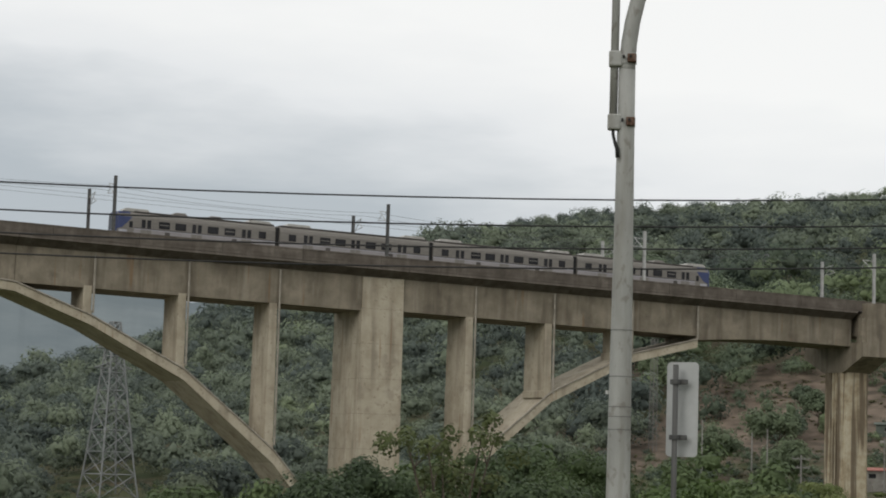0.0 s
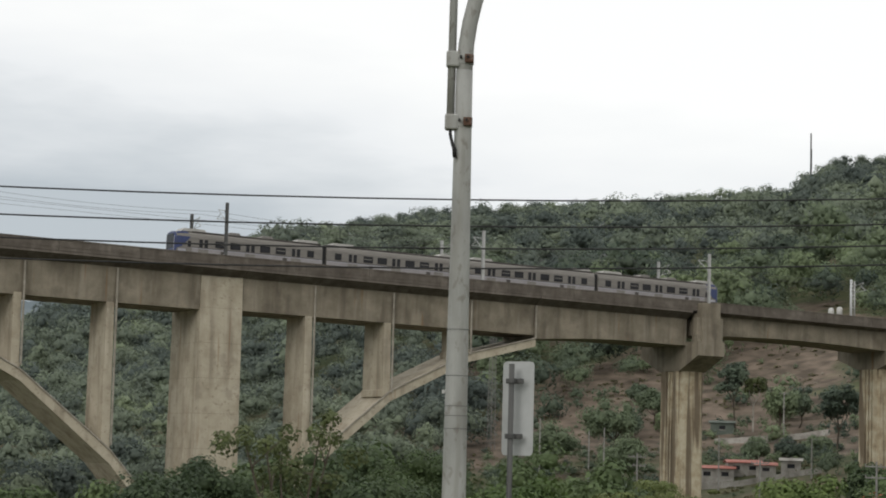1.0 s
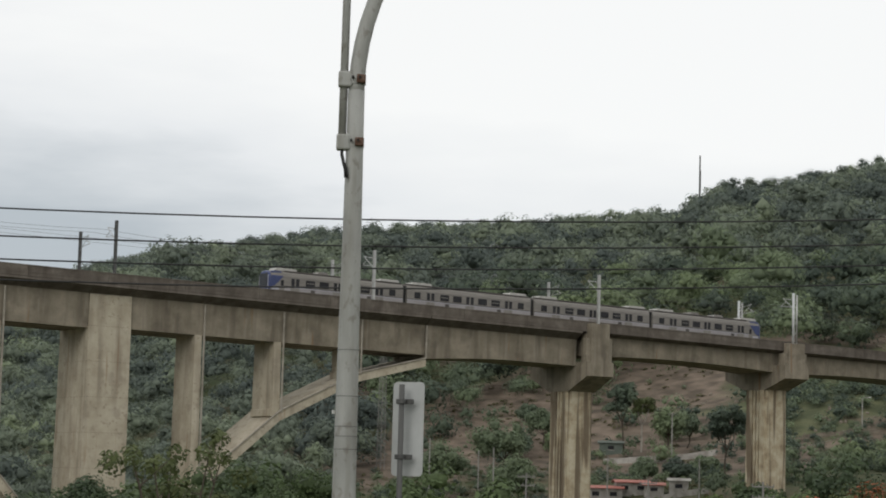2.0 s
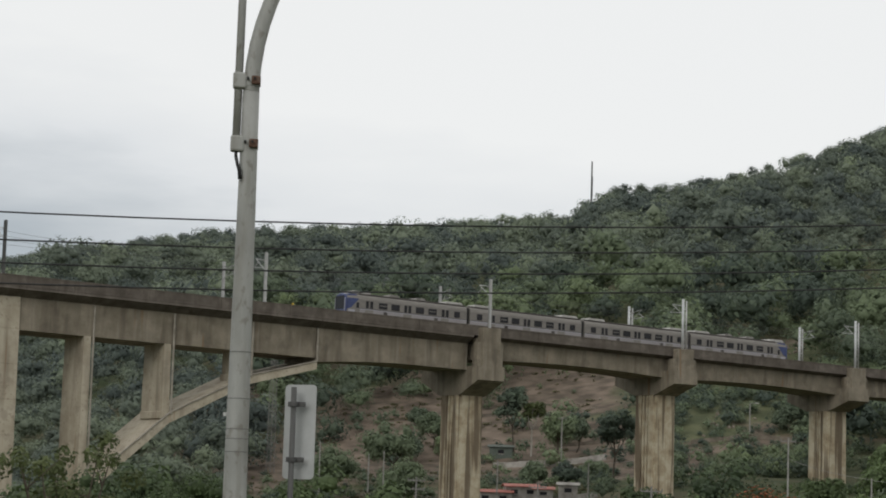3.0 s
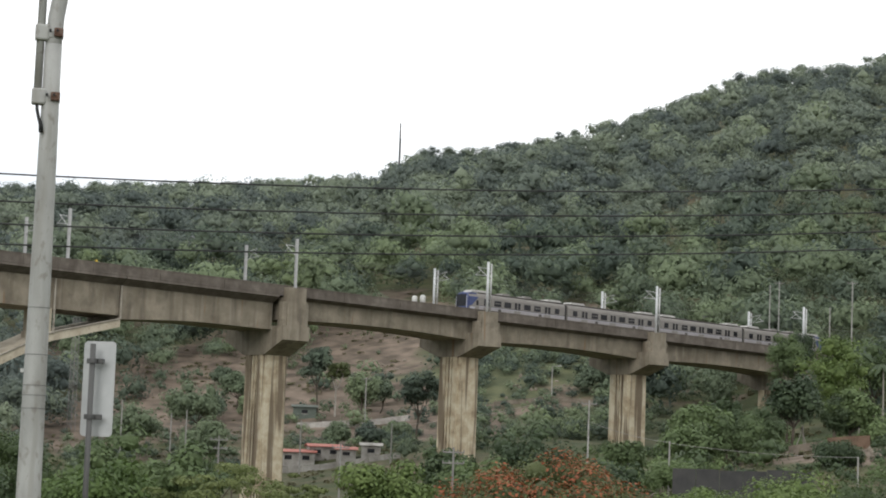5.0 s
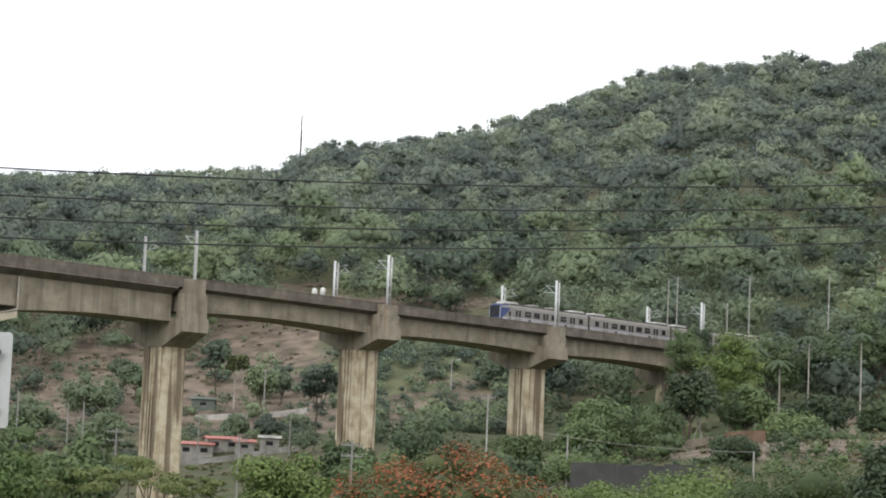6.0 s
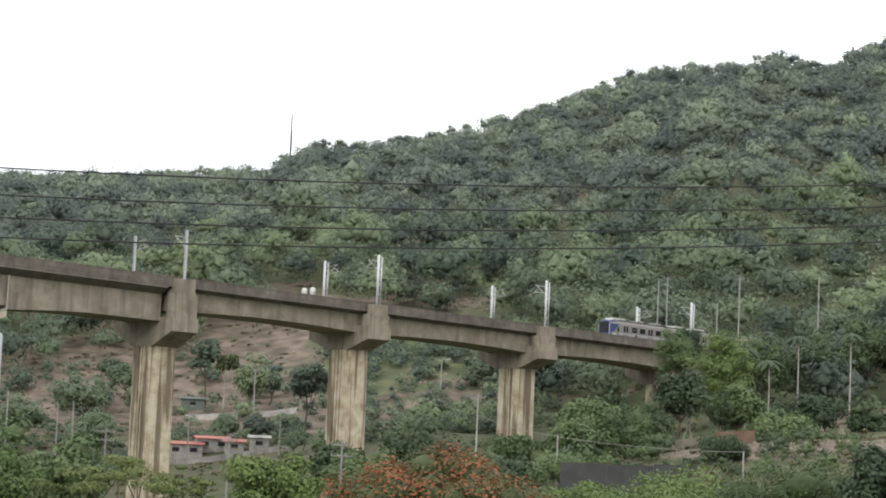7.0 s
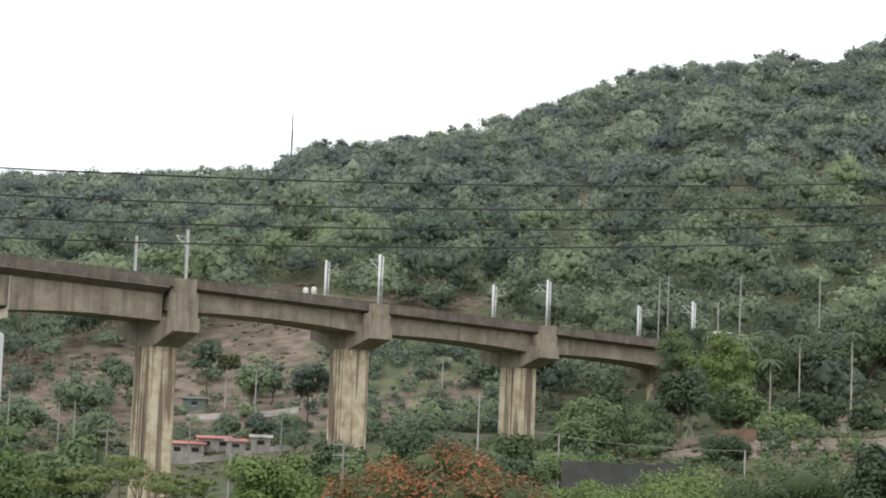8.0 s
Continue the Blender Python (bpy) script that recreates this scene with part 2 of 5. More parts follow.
def box(bm, x0, x1, y0, y1, z0, z1, bevel=0.0):
    vs = [bm.verts.new((x, y, z)) for z in (z0, z1) for y in (y0, y1) for x in (x0, x1)]
    fs = [bm.faces.new([vs[i] for i in f]) for f in ((0, 2, 3, 1), (4, 5, 7, 6), (0, 1, 5, 4), (2, 6, 7, 3), (0, 4, 6, 2), (1, 3, 7, 5))]
    if bevel:
        es = list({e for f in fs for e in f.edges})
        bmesh.ops.bevel(bm, geom=es, offset=bevel, segments=2, affect="EDGES", profile=0.5)
    return bm


def prism(bm, outline, y0, y1, bevel=0.0):
    """An outline in x and z, pulled from y0 to y1."""
    a = [bm.verts.new((x, y0, z)) for x, z in outline]
    b = [bm.verts.new((x, y1, z)) for x, z in outline]
    n = len(a)
    bm.faces.new(a)
    bm.faces.new(b[::-1])
    for i in range(n):
        bm.faces.new((a[i], b[i], b[(i + 1) % n], a[(i + 1) % n]))
    if bevel:
        bmesh.ops.bevel(bm, geom=[e for e in bm.edges], offset=bevel, segments=1, affect="EDGES")
    return bm


def extrude_x(bm, outline, stations):
    """An outline in y and z, drawn along x; stations: (x, dz)."""
    rings = [[bm.verts.new((x, y, z + dz)) for y, z in outline] for x, dz in stations]
    n = len(outline)
    for p, q in zip(rings, rings[1:]):
        for i in range(n):
            bm.faces.new((p[i], p[(i + 1) % n], q[(i + 1) % n], q[i]))
    bm.faces.new(rings[0])
    bm.faces.new(rings[-1][::-1])
    return bm


def tube(bm, points, radii, sides=10, cap=True):
    pts = [Vector(p) for p in points]
    if not hasattr(radii, "__len__"):
        radii = [radii] * len(pts)
    rings = []
    for i, p in enumerate(pts):
        d = (pts[min(i + 1, len(pts) - 1)] - pts[max(i - 1, 0)]).normalized()
        a = d.cross(Vector((0, 1, 0)) if abs(d.y) < 0.9 else Vector((1, 0, 0))).normalized()
        b = d.cross(a)
        rings.append([bm.verts.new(p + radii[i] * (math.cos(2 * math.pi * k / sides) * a + math.sin(2 * math.pi * k / sides) * b)) for k in range(sides)])
    for p, q in zip(rings, rings[1:]):
        for k in range(sides):
            bm.faces.new((p[k], p[(k + 1) % sides], q[(k + 1) % sides], q[k]))
    if cap:
        bm.faces.new(rings[0][::-1])
        bm.faces.new(rings[-1])
    return bm


def thing(name, at, label, category, group="", kind=""):
    ob = new(name)
    ob.location = at
    ob.empty_display_size = 0.2
    return tagged(ob, label, category, group, kind)


def polar(az, r, z=0.0):
    return (r * math.sin(radians(az)), r * math.cos(radians(az)), z)


# ---------------------------------------------------------------- terrain
AZ = [-180, -40, 0, 13, 17, 20, 23.4, 25.6, 27.1, 28.6, 30.8, 33, 34.4, 36.1, 38.15, 38.5, 39.4, 41, 42, 43.8, 44.8, 45.95, 47.9, 49.3, 50.4, 51.6, 52.5, 53, 53.4, 54.4, 70, 110, 180]
# treetops stand this high along the ridge; its ground lies a tree's height lower
TREETOPS = [21, 21, 23, 31, 53, 77, 101, 106.5, 110.5, 114, 117.5, 120, 121, 124, 123.5, 132, 138, 137.5, 141.8, 148, 152.6, 161.5, 174, 178.5, 178.5, 182, 181, 177, 183, 192, 220, 71, 21]
RIDGE = [z - float(np.interp(a, [38, 46], [10.0, 6.0])) for a, z in zip(AZ, TREETOPS)]
FOOT_AZ = [-180, 0, 28, 35, 38, 41, 44, 46, 50, 55, 70, 110, 180]
FOOT = [-6, -10, -10, -9, -7, -4, -1, 1, 4, 6, 10, 2, -6]
R_N = [0, 36, 60, 150, 240, 300, 345, 400, 500, 700, 950, 1300, 2000, 5000]
BASE_AZ = [-180, -40, 0, 13, 17, 20, 23.5, 28, 35, 38, 41, 46, 50, 55, 70, 110, 180]
BASE = {345: [-4, -4, -4, -4, -3, -3, -3, -1.5, 1.2, 2.8, 4, 5, 10.5, 15, 20, 4, -4],
        400: [-3, -3, -2, 0, 2, 4, 6, 8, 10, 11.5, 13, 15.5, 21, 26, 30, 6, -3],
        500: [-2, -2, 0, 7, 12, 18, 24, 30, 36, 38, 41, 45, 50, 54, 60, 10, -2]}


def ground_at(az, r):
    if r > 950:
        top = np.interp(az, AZ, RIDGE)
        return float(np.interp(r, [950, 1300, 2000, 5000], [top, top * 0.75, 20, 0]))
    foot = np.interp(az, FOOT_AZ, FOOT)
    b345, b400, b500 = (np.interp(az, BASE_AZ, BASE[k]) for k in (345, 400, 500))
    top = np.interp(az, AZ, RIDGE)
    z = np.interp(r, R_N[:11], [0, 0, -6, -8, foot, foot * 0.6 + b345 * 0.4, b345, b400, b500, b500 + (top - b500) * 0.46, top])
    if r > 60:
        x, y = r * math.sin(radians(az)), r * math.cos(radians(az))
        k = min(1.0, (r - 60) / 300)
        z += k * (2.2 * noise.noise((x * 0.02, y * 0.02, 0.3)) + 0.8 * noise.noise((x * 0.07, y * 0.07, 2.1)))
        if r > 420:
            z += min(1.0, (r - 420) / 200) * 6.0 * min(1.0, max(0.25, (950 - r) / 200)) * noise.noise((x * 0.008, y * 0.008, 5.0))
        if 120 < x < 420 and abs(y - 241.6) < 30:
            # the line's own bench in the slope
            cut = 27.83 - 0.0195 * x - 7.0 + (0.8 if x < 270 else 2.0) * max(0.0, abs(y - 241.6) - (10 if x < 270 else 8))
            z = min(z, cut)
    return float(z)


def ground_xy(x, y):
    return ground_at(math.degrees(math.atan2(x, y)), math.hypot(x, y))


EARTH = material("hillside earth and grass", [(0.30, (0.04, 0.06, 0.022)), (0.44, (0.075, 0.082, 0.036)), (0.55, (0.10, 0.092, 0.05)), (0.66, (0.14, 0.112, 0.075)), (0.8, (0.19, 0.15, 0.11))],
                 rough=0.95, scale=0.028, detail=9, bump=0.8, bump_scale=0.6, second=(0.22, 1.0, 0.46, 0.62, (0.045, 0.062, 0.024), 0.85))


def bare_patches(m, spots, low=(0.076, 0.06, 0.043), high=(0.185, 0.143, 0.109)):
    """Worn patches of bare brown earth with ragged edges: (x, y, radius)."""
    n, l = m.node_tree.nodes, m.node_tree.links
    b = n["Principled BSDF"]
    geo, flat = n.new("ShaderNodeNewGeometry"), n.new("ShaderNodeVectorMath")
    flat.operation = "MULTIPLY"
    flat.inputs[1].default_value = (1, 1, 0)
    l.new(geo.outputs["Position"], flat.inputs[0])
    rag = n.new("ShaderNodeTexNoise")
    rag.inputs["Scale"].default_value, rag.inputs["Detail"].default_value = 0.045, 10.0
    l.new(geo.outputs["Position"], rag.inputs["Vector"])
    tone = n.new("ShaderNodeValToRGB")
    for e, (p, c) in zip(tone.color_ramp.elements, ((0.35, low), (0.65, high))):
        e.position, e.color = p, (*c, 1)
    fine = n.new("ShaderNodeTexNoise")
    fine.inputs["Scale"].default_value, fine.inputs["Detail"].default_value = 0.25, 8.0
    l.new(geo.outputs["Position"], fine.inputs["Vector"])
    l.new(fine.outputs["Fac"], tone.inputs["Fac"])
    colour = b.inputs["Base Color"].links[0].from_socket
    for x, y, radius in spots:
        d, s, r, mx = n.new("ShaderNodeVectorMath"), n.new("ShaderNodeMath"), n.new("ShaderNodeMapRange"), n.new("ShaderNodeMixRGB")
        d.operation, s.operation = "DISTANCE", "MULTIPLY_ADD"
        d.inputs[1].default_value = (x, y, 0)
        l.new(flat.outputs[0], d.inputs[0])
        s.inputs[1].default_value = radius * 3.2
        l.new(rag.outputs["Fac"], s.inputs[0])
        l.new(d.outputs["Value"], s.inputs[2])
        r.inputs["From Min"].default_value, r.inputs["From Max"].default_value = radius * 2.65, radius * 2.35
        l.new(s.outputs[0], r.inputs["Value"])
        l.new(r.outputs["Result"], mx.inputs["Fac"])
        l.new(colour, mx.inputs["Color1"])
        l.new(tone.outputs["Color"], mx.inputs["Color2"])
        colour = mx.outputs["Color"]
    l.new(colour, b.inputs["Base Color"])


bare_patches(EARTH, [(268, 345, 62), (212, 325, 42), (190, 152, 17), (245, 300, 34), (215, 190, 15), (300, 330, 22), (243, 176, 17), (196, 164, 9), (322, 336, 10), (276, 300, 12)])
bare_patches(EARTH, [(288, 313, 26), (262, 262, 16), (318, 322, 18)], (0.05, 0.06, 0.028), (0.105, 0.112, 0.056))


def build_ground():
    az = np.concatenate([np.arange(-180, 8, 6.0), np.arange(8, 62, 0.4), np.arange(62, 180, 6.0)])
    rs = np.concatenate([[0.5, 8, 20, 36, 48, 60, 90, 120, 150, 180, 210], np.arange(230, 520, 7.0), np.arange(520, 960, 22.0), [1050, 1300, 2000, 3000, 4900]])
    verts, faces = [], []
    for r in rs:
        for a in az:
            verts.append(polar(a, r, ground_at(a, r)))
    n = len(az)
    for i in range(len(rs) - 1):
        for j in range(n):
            k = (j + 1) % n
            faces.append((i * n + j, (i + 1) * n + j, (i + 1) * n + k, i * n + k))
    faces.append(list(range(n)))
    me = mesh_from("ground", verts, faces, [EARTH], smooth=True)
    tagged(new("ground", me), "sloping valley ground of bare brown earth and rough grass", "ground", kind="structure")


build_ground()

# far ridges; the haze of distance is painted into their colour
HAZE = material("distant hillside with painted haze", [(0.35, (0.155, 0.185, 0.20)), (0.65, (0.20, 0.23, 0.24))], rough=1.0, scale=0.006, detail=8, spec=0.0)


def far_ridge(name, r, pts, label):
    verts, faces = [], []
    azs = np.arange(pts[0][0], pts[-1][0], 0.1)
    for a in azs:
        el = np.interp(a, [p[0] for p in pts], [p[1] for p in pts])
        h = r * math.tan(radians(el)) * (1 + 0.03 * noise.noise((a * 1.7, 0, 0)) + 0.012 * noise.noise((a * 9, 0, 3)))
        for k, (f, g) in enumerate(((0.72, -10), (0.84, 0.5), (1.0, 1.0), (1.25, 0.0))):
            verts.append(polar(a, r * f, g if g < 0 else h * g))
    for i in range(len(azs) - 1):
        for k in range(3):
            faces.append((i * 4 + k, i * 4 + k + 1, i * 4 + k + 5, i * 4 + k + 4))
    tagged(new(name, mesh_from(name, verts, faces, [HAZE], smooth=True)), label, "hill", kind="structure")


far_ridge("backdrop_hill", 2900, [(-14, 2.0), (-2, 3.6), (8, 4.6), (14, 4.4), (19, 4.0), (24, 3.4), (32, 2.0)], "wooded ridge far up the valley, pale blue-grey from painted haze")


# ---------------------------------------------------------------- trees
def ico(sub):
    bm = bmesh.new()
    bmesh.ops.create_icosphere(bm, subdivisions=sub, radius=1.0)
    v = np.array([p.co[:] for p in bm.verts])
    bm.verts.index_update()
    f = np.array([[q.index for q in p.verts] for p in bm.faces])
    bm.free()
    return v, f


ICO1 = ico(1)
OCTA = (np.array([(1, 0, 0), (0, 1, 0), (-1, 0, 0), (0, -1, 0), (0, 0, 1), (0, 0, -0.6)], float),
        np.array([(0, 1, 4), (1, 2, 4), (2, 3, 4), (3, 0, 4), (1, 0, 5), (2, 1, 5), (3, 2, 5), (0, 3, 5)]))


def leaf_quads(rng, lobes, count, size, up=0.35, flat=1.0, corners=4, directions=False, shell=(0.6, 1.08), jitter=0.32):
    """Small bent leaf clumps over the outside of a few lobes: rows of four corners."""
    w = np.array([l[3] ** 2 for l in lobes])
    pick = rng.choice(len(lobes), count, p=w / w.sum())
    c = np.array([l[:3] for l in lobes])[pick]
    rad = np.array([l[3] for l in lobes])[pick][:, None]
    d = rng.normal(size=(count, 3))
    d[:, 2] += 0.4
    d /= np.linalg.norm(d, axis=1, keepdims=True)
    p = c + d * rad * rng.uniform(*shell, (count, 1)) * np.array([1, 1, flat])
    nrm = d + rng.normal(size=(count, 3)) * jitter + np.array([0, 0, up])
    nrm /= np.linalg.norm(nrm, axis=1, keepdims=True)
    a = np.cross(nrm, rng.normal(size=(count, 3)))
    a /= np.linalg.norm(a, axis=1, keepdims=True)
    b = np.cross(nrm, a)
    s = size * rng.uniform(0.55, 1.35, (count, 1))
    a, b = a * s, b * s * rng.uniform(0.5, 0.8, (count, 1))
    q = np.stack([p - a, p - b + nrm * s * 0.15, p + a, p + b + nrm * s * 0.15], 1)
    if corners == 3:
        q = np.stack([q[:, 0] * 1.1 - q[:, 2] * 0.1, (q[:, 1] * 1.25 + q[:, 2] * 0.75) / 2, (q[:, 3] * 1.25 + q[:, 2] * 0.75) / 2], 1)
    faces = np.arange(count * corners).reshape(-1, corners)
    return (q.reshape(-1, 3), faces, d) if directions else (q.reshape(-1, 3), faces)


def rough_crown(rng, height, count, leaf, lobes=7):
    """A crown one metre wide: domed masses of foliage, leaf clumps over them, and the outward direction at each corner."""
    c = rng.normal(size=(lobes, 3))
    c[:, 2] = np.abs(c[:, 2]) * 0.9 - 0.25
    c /= np.linalg.norm(c, axis=1, keepdims=True)
    c *= rng.uniform(0.75, 1.1, (lobes, 1))
    size = np.array([1, 1, height])
    balls = [(0, 0, 0.0, 0.3)] + [(*(p * 0.26 * size), rng.uniform(0.14, 0.25)) for p in c]
    core, faces = OCTA
    hull, tris, outward = [], [], []
    for k, (x, y, z, r) in enumerate(balls):
        hull.append(core * r * 0.56 * rng.uniform(0.7, 1.1, (len(core), 1)) + (x, y, z))
        tris.append(faces + k * len(core))
        outward.append(core + 0.5 * hull[-1])
    q, f, d = leaf_quads(rng, balls, count, leaf, up=0.2, flat=0.9, corners=3, directions=True, shell=(0.88, 1.12), jitter=0.24)
    d = np.repeat(d + rng.normal(size=d.shape) * 0.1, 3, 0) + 1.2 * q + (0, 0, 0.1)
    outward = np.vstack(outward)
    return np.vstack(hull), np.vstack(tris), q, f, outward / np.linalg.norm(outward, axis=1, keepdims=True), d / np.linalg.norm(d, axis=1, keepdims=True)


def placed(crown, w, at, turn=0.0, tall=1.0, only_hull=False):
    """A crown set down at a place, w metres wide."""
    cv, cf, qv, qf, cn, qn = crown
    m = np.array([[math.cos(turn), math.sin(turn), 0], [-math.sin(turn), math.cos(turn), 0], [0, 0, 1]])
    s = np.array([1, 1, tall])
    if only_hull:
        qv, qf, qn = qv[:0], qf[:0], qn[:0]
    return (cv * s) @ m * w + at, cf, (qv * s) @ m * w + at, qf, cn @ m, qn @ m


def joined(name, pieces, mat, tone=None):
    """pieces: (tri verts, tris, leaf verts, leaves, and the outward directions of both), already placed; one mesh of all."""
    vs, normals, loops, starts, totals, base, pos = [], [], [], [], [], 0, 0
    for piece in pieces:
        cv, cf, qv, qf = piece[:4]
        for v, f, d in ((cv, cf, piece[4] if len(piece) > 4 else None), (qv, qf, piece[5] if len(piece) > 4 else None)):
            if not len(v):
                continue
            vs.append(v)
            if d is not None:
                normals.append(d)
            loops.append((f + base).ravel())
            k = f.shape[1]
            starts.append(pos + np.arange(len(f)) * k)
            totals.append(np.full(len(f), k))
            pos += len(f) * k
            base += len(v)
    vs, loops, starts, totals = np.vstack(vs), np.concatenate(loops), np.concatenate(starts), np.concatenate(totals)
    me = bpy.data.meshes.new(name)
    me.vertices.add(len(vs))
    me.vertices.foreach_set("co", vs.astype(np.float32).ravel())
    me.loops.add(len(loops))
    me.loops.foreach_set("vertex_index", loops.astype(np.int32))
    me.polygons.add(len(starts))
    me.polygons.foreach_set("loop_start", starts.astype(np.int32))
    me.polygons.foreach_set("loop_total", totals.astype(np.int32))
    me.polygons.foreach_set("use_smooth", np.ones(len(starts), dtype=bool))
    me.update(calc_edges=True)
    me.materials.append(mat)
    rng = np.random.default_rng(len(pieces))
    tones = np.concatenate([np.full(len(p[0]) + len(p[2]), rng.uniform(0, 1) if tone is None else tone) for p in pieces])
    me.attributes.new("tone", "FLOAT", "POINT").data.foreach_set("value", tones.astype(np.float32))
    if normals:
        me.attributes.new("custom_normal", "FLOAT_VECTOR", "POINT").data.foreach_set("vector", np.vstack(normals).astype(np.float32).ravel())
    return me


def wooded(az, r):
    """Where trees may stand: clear of the railway and of the pylon's footing."""
    if 38.5 < az < 40.1 and r < 500:
        return False
    if 43.3 < az < 44.4 and r < 478:
        return False
    x, y, _ = polar(az, r)
    if x > 285 and not 233 < y < 250:
        return True
    if 229 < y < 254 or (y <= 229 and az < 49.4):
        return False
    return not (14.4 < az < 17.6 and r < 342)


def forest_floor(az):
    """How near the wood comes down the slope."""
    return float(np.interp(az, [10, 24, 29, 31, 34, 36, 40, 41.5, 45, 47, 51, 52.5, 56], [275, 280, 340, 415, 430, 452, 455, 452, 425, 325, 300, 318, 318]))


def build_forest():
    rng = np.random.default_rng(7)
    protos = [rough_crown(rng, rng.uniform(0.7, 1.0), 340, 0.048, lobes=int(rng.integers(6, 10))) for _ in range(14)]
    near_protos = [rough_crown(rng, rng.uniform(0.8, 1.1), 620, 0.041, lobes=int(rng.integers(7, 12))) for _ in range(14)]
    sky_protos = [rough_crown(rng, rng.uniform(0.6, 0.85), 390, 0.042, lobes=int(rng.integers(6, 9))) for _ in range(14)]
    near, far = [], []
    r = 270.0
    while r < 975:
        step = 7.0 + r * 0.0028 if r < 520 else 8.3 + r * 0.0026
        for a in np.arange(11.5, 56.5, math.degrees(step / r)):
            aa, rr = a + rng.normal() * math.degrees(0.3 * step / r), r + rng.normal() * 0.3 * step
            if rr < forest_floor(aa) + 14 * rng.normal() or not wooded(aa, rr) or (aa < 28 and rr < 560):
                continue
            x, y, _ = polar(aa, rr)
            z = ground_at(aa, rr)
            w = (7.6 + 9.0 * rng.uniform(0, 1) ** 1.7) * (0.82 + rr / 2400)
            top = rr > 890
            crown = (sky_protos if top else near_protos if rr < 440 else protos)[int(rng.integers(14))]
            if top:
                w = rng.uniform(8.0, 14.5)
                z += 10.0 - 0.42 * w + float(np.clip(rng.normal() * 1.3, -1.8, 1.8)) + float(np.interp(aa, [24, 29, 38, 38.7, 44], [0.8, 2.6, 2.6, 1.4, 2.4]))
            else:
                # now and then a taller tree stands out of the canopy
                tall = rng.random() < 0.2 and rr < 800
                w *= 1.15 if tall else 1.0
                z += w * rng.uniform(0.24, 0.44) + rng.uniform(-1.0, 2.0) + (4.0 if tall else 0.0)
            turn = rng.uniform(0, 2 * math.pi)
            # left of 30 degrees even near crowns take the hazier leaf colours
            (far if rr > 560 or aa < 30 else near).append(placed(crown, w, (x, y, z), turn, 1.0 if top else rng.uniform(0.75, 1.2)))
            if rr > 915 and aa > 22:
                far.append(placed(crown, w * 1.15, (x, y, z - 0.4 * w), turn + 1.0, only_hull=True))
        r += step * 0.85
    # the slope beyond the great arch carries smaller trees
    r = 272.0
    while r < 562:
        step = 4.6 + r * 0.0036
        for a in np.arange(11.5, 28.2, math.degrees(step / r)):
            aa, rr = a + rng.normal() * math.degrees(0.3 * step / r), r + rng.normal() * 0.3 * step
            if rr < forest_floor(aa) + 10 * rng.normal() or not wooded(aa, rr):
                continue
            x, y, _ = polar(aa, rr)
            w = 5.2 + 5.5 * rng.uniform(0, 1) ** 1.7
            far.append(placed(protos[int(rng.integers(14))], w, (x, y, ground_at(aa, rr) + w * rng.uniform(0.3, 0.5) + rng.uniform(0, 2.0)), rng.uniform(0, 6.28), rng.uniform(0.8, 1.3)))
        r += step * 0.85
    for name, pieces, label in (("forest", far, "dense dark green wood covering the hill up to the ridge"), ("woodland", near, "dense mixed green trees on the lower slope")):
        tagged(new(name, joined(name, pieces, HAZYFOREST if name == "forest" else HAZYWOOD)), label, "forest", kind="stuff")


build_forest()


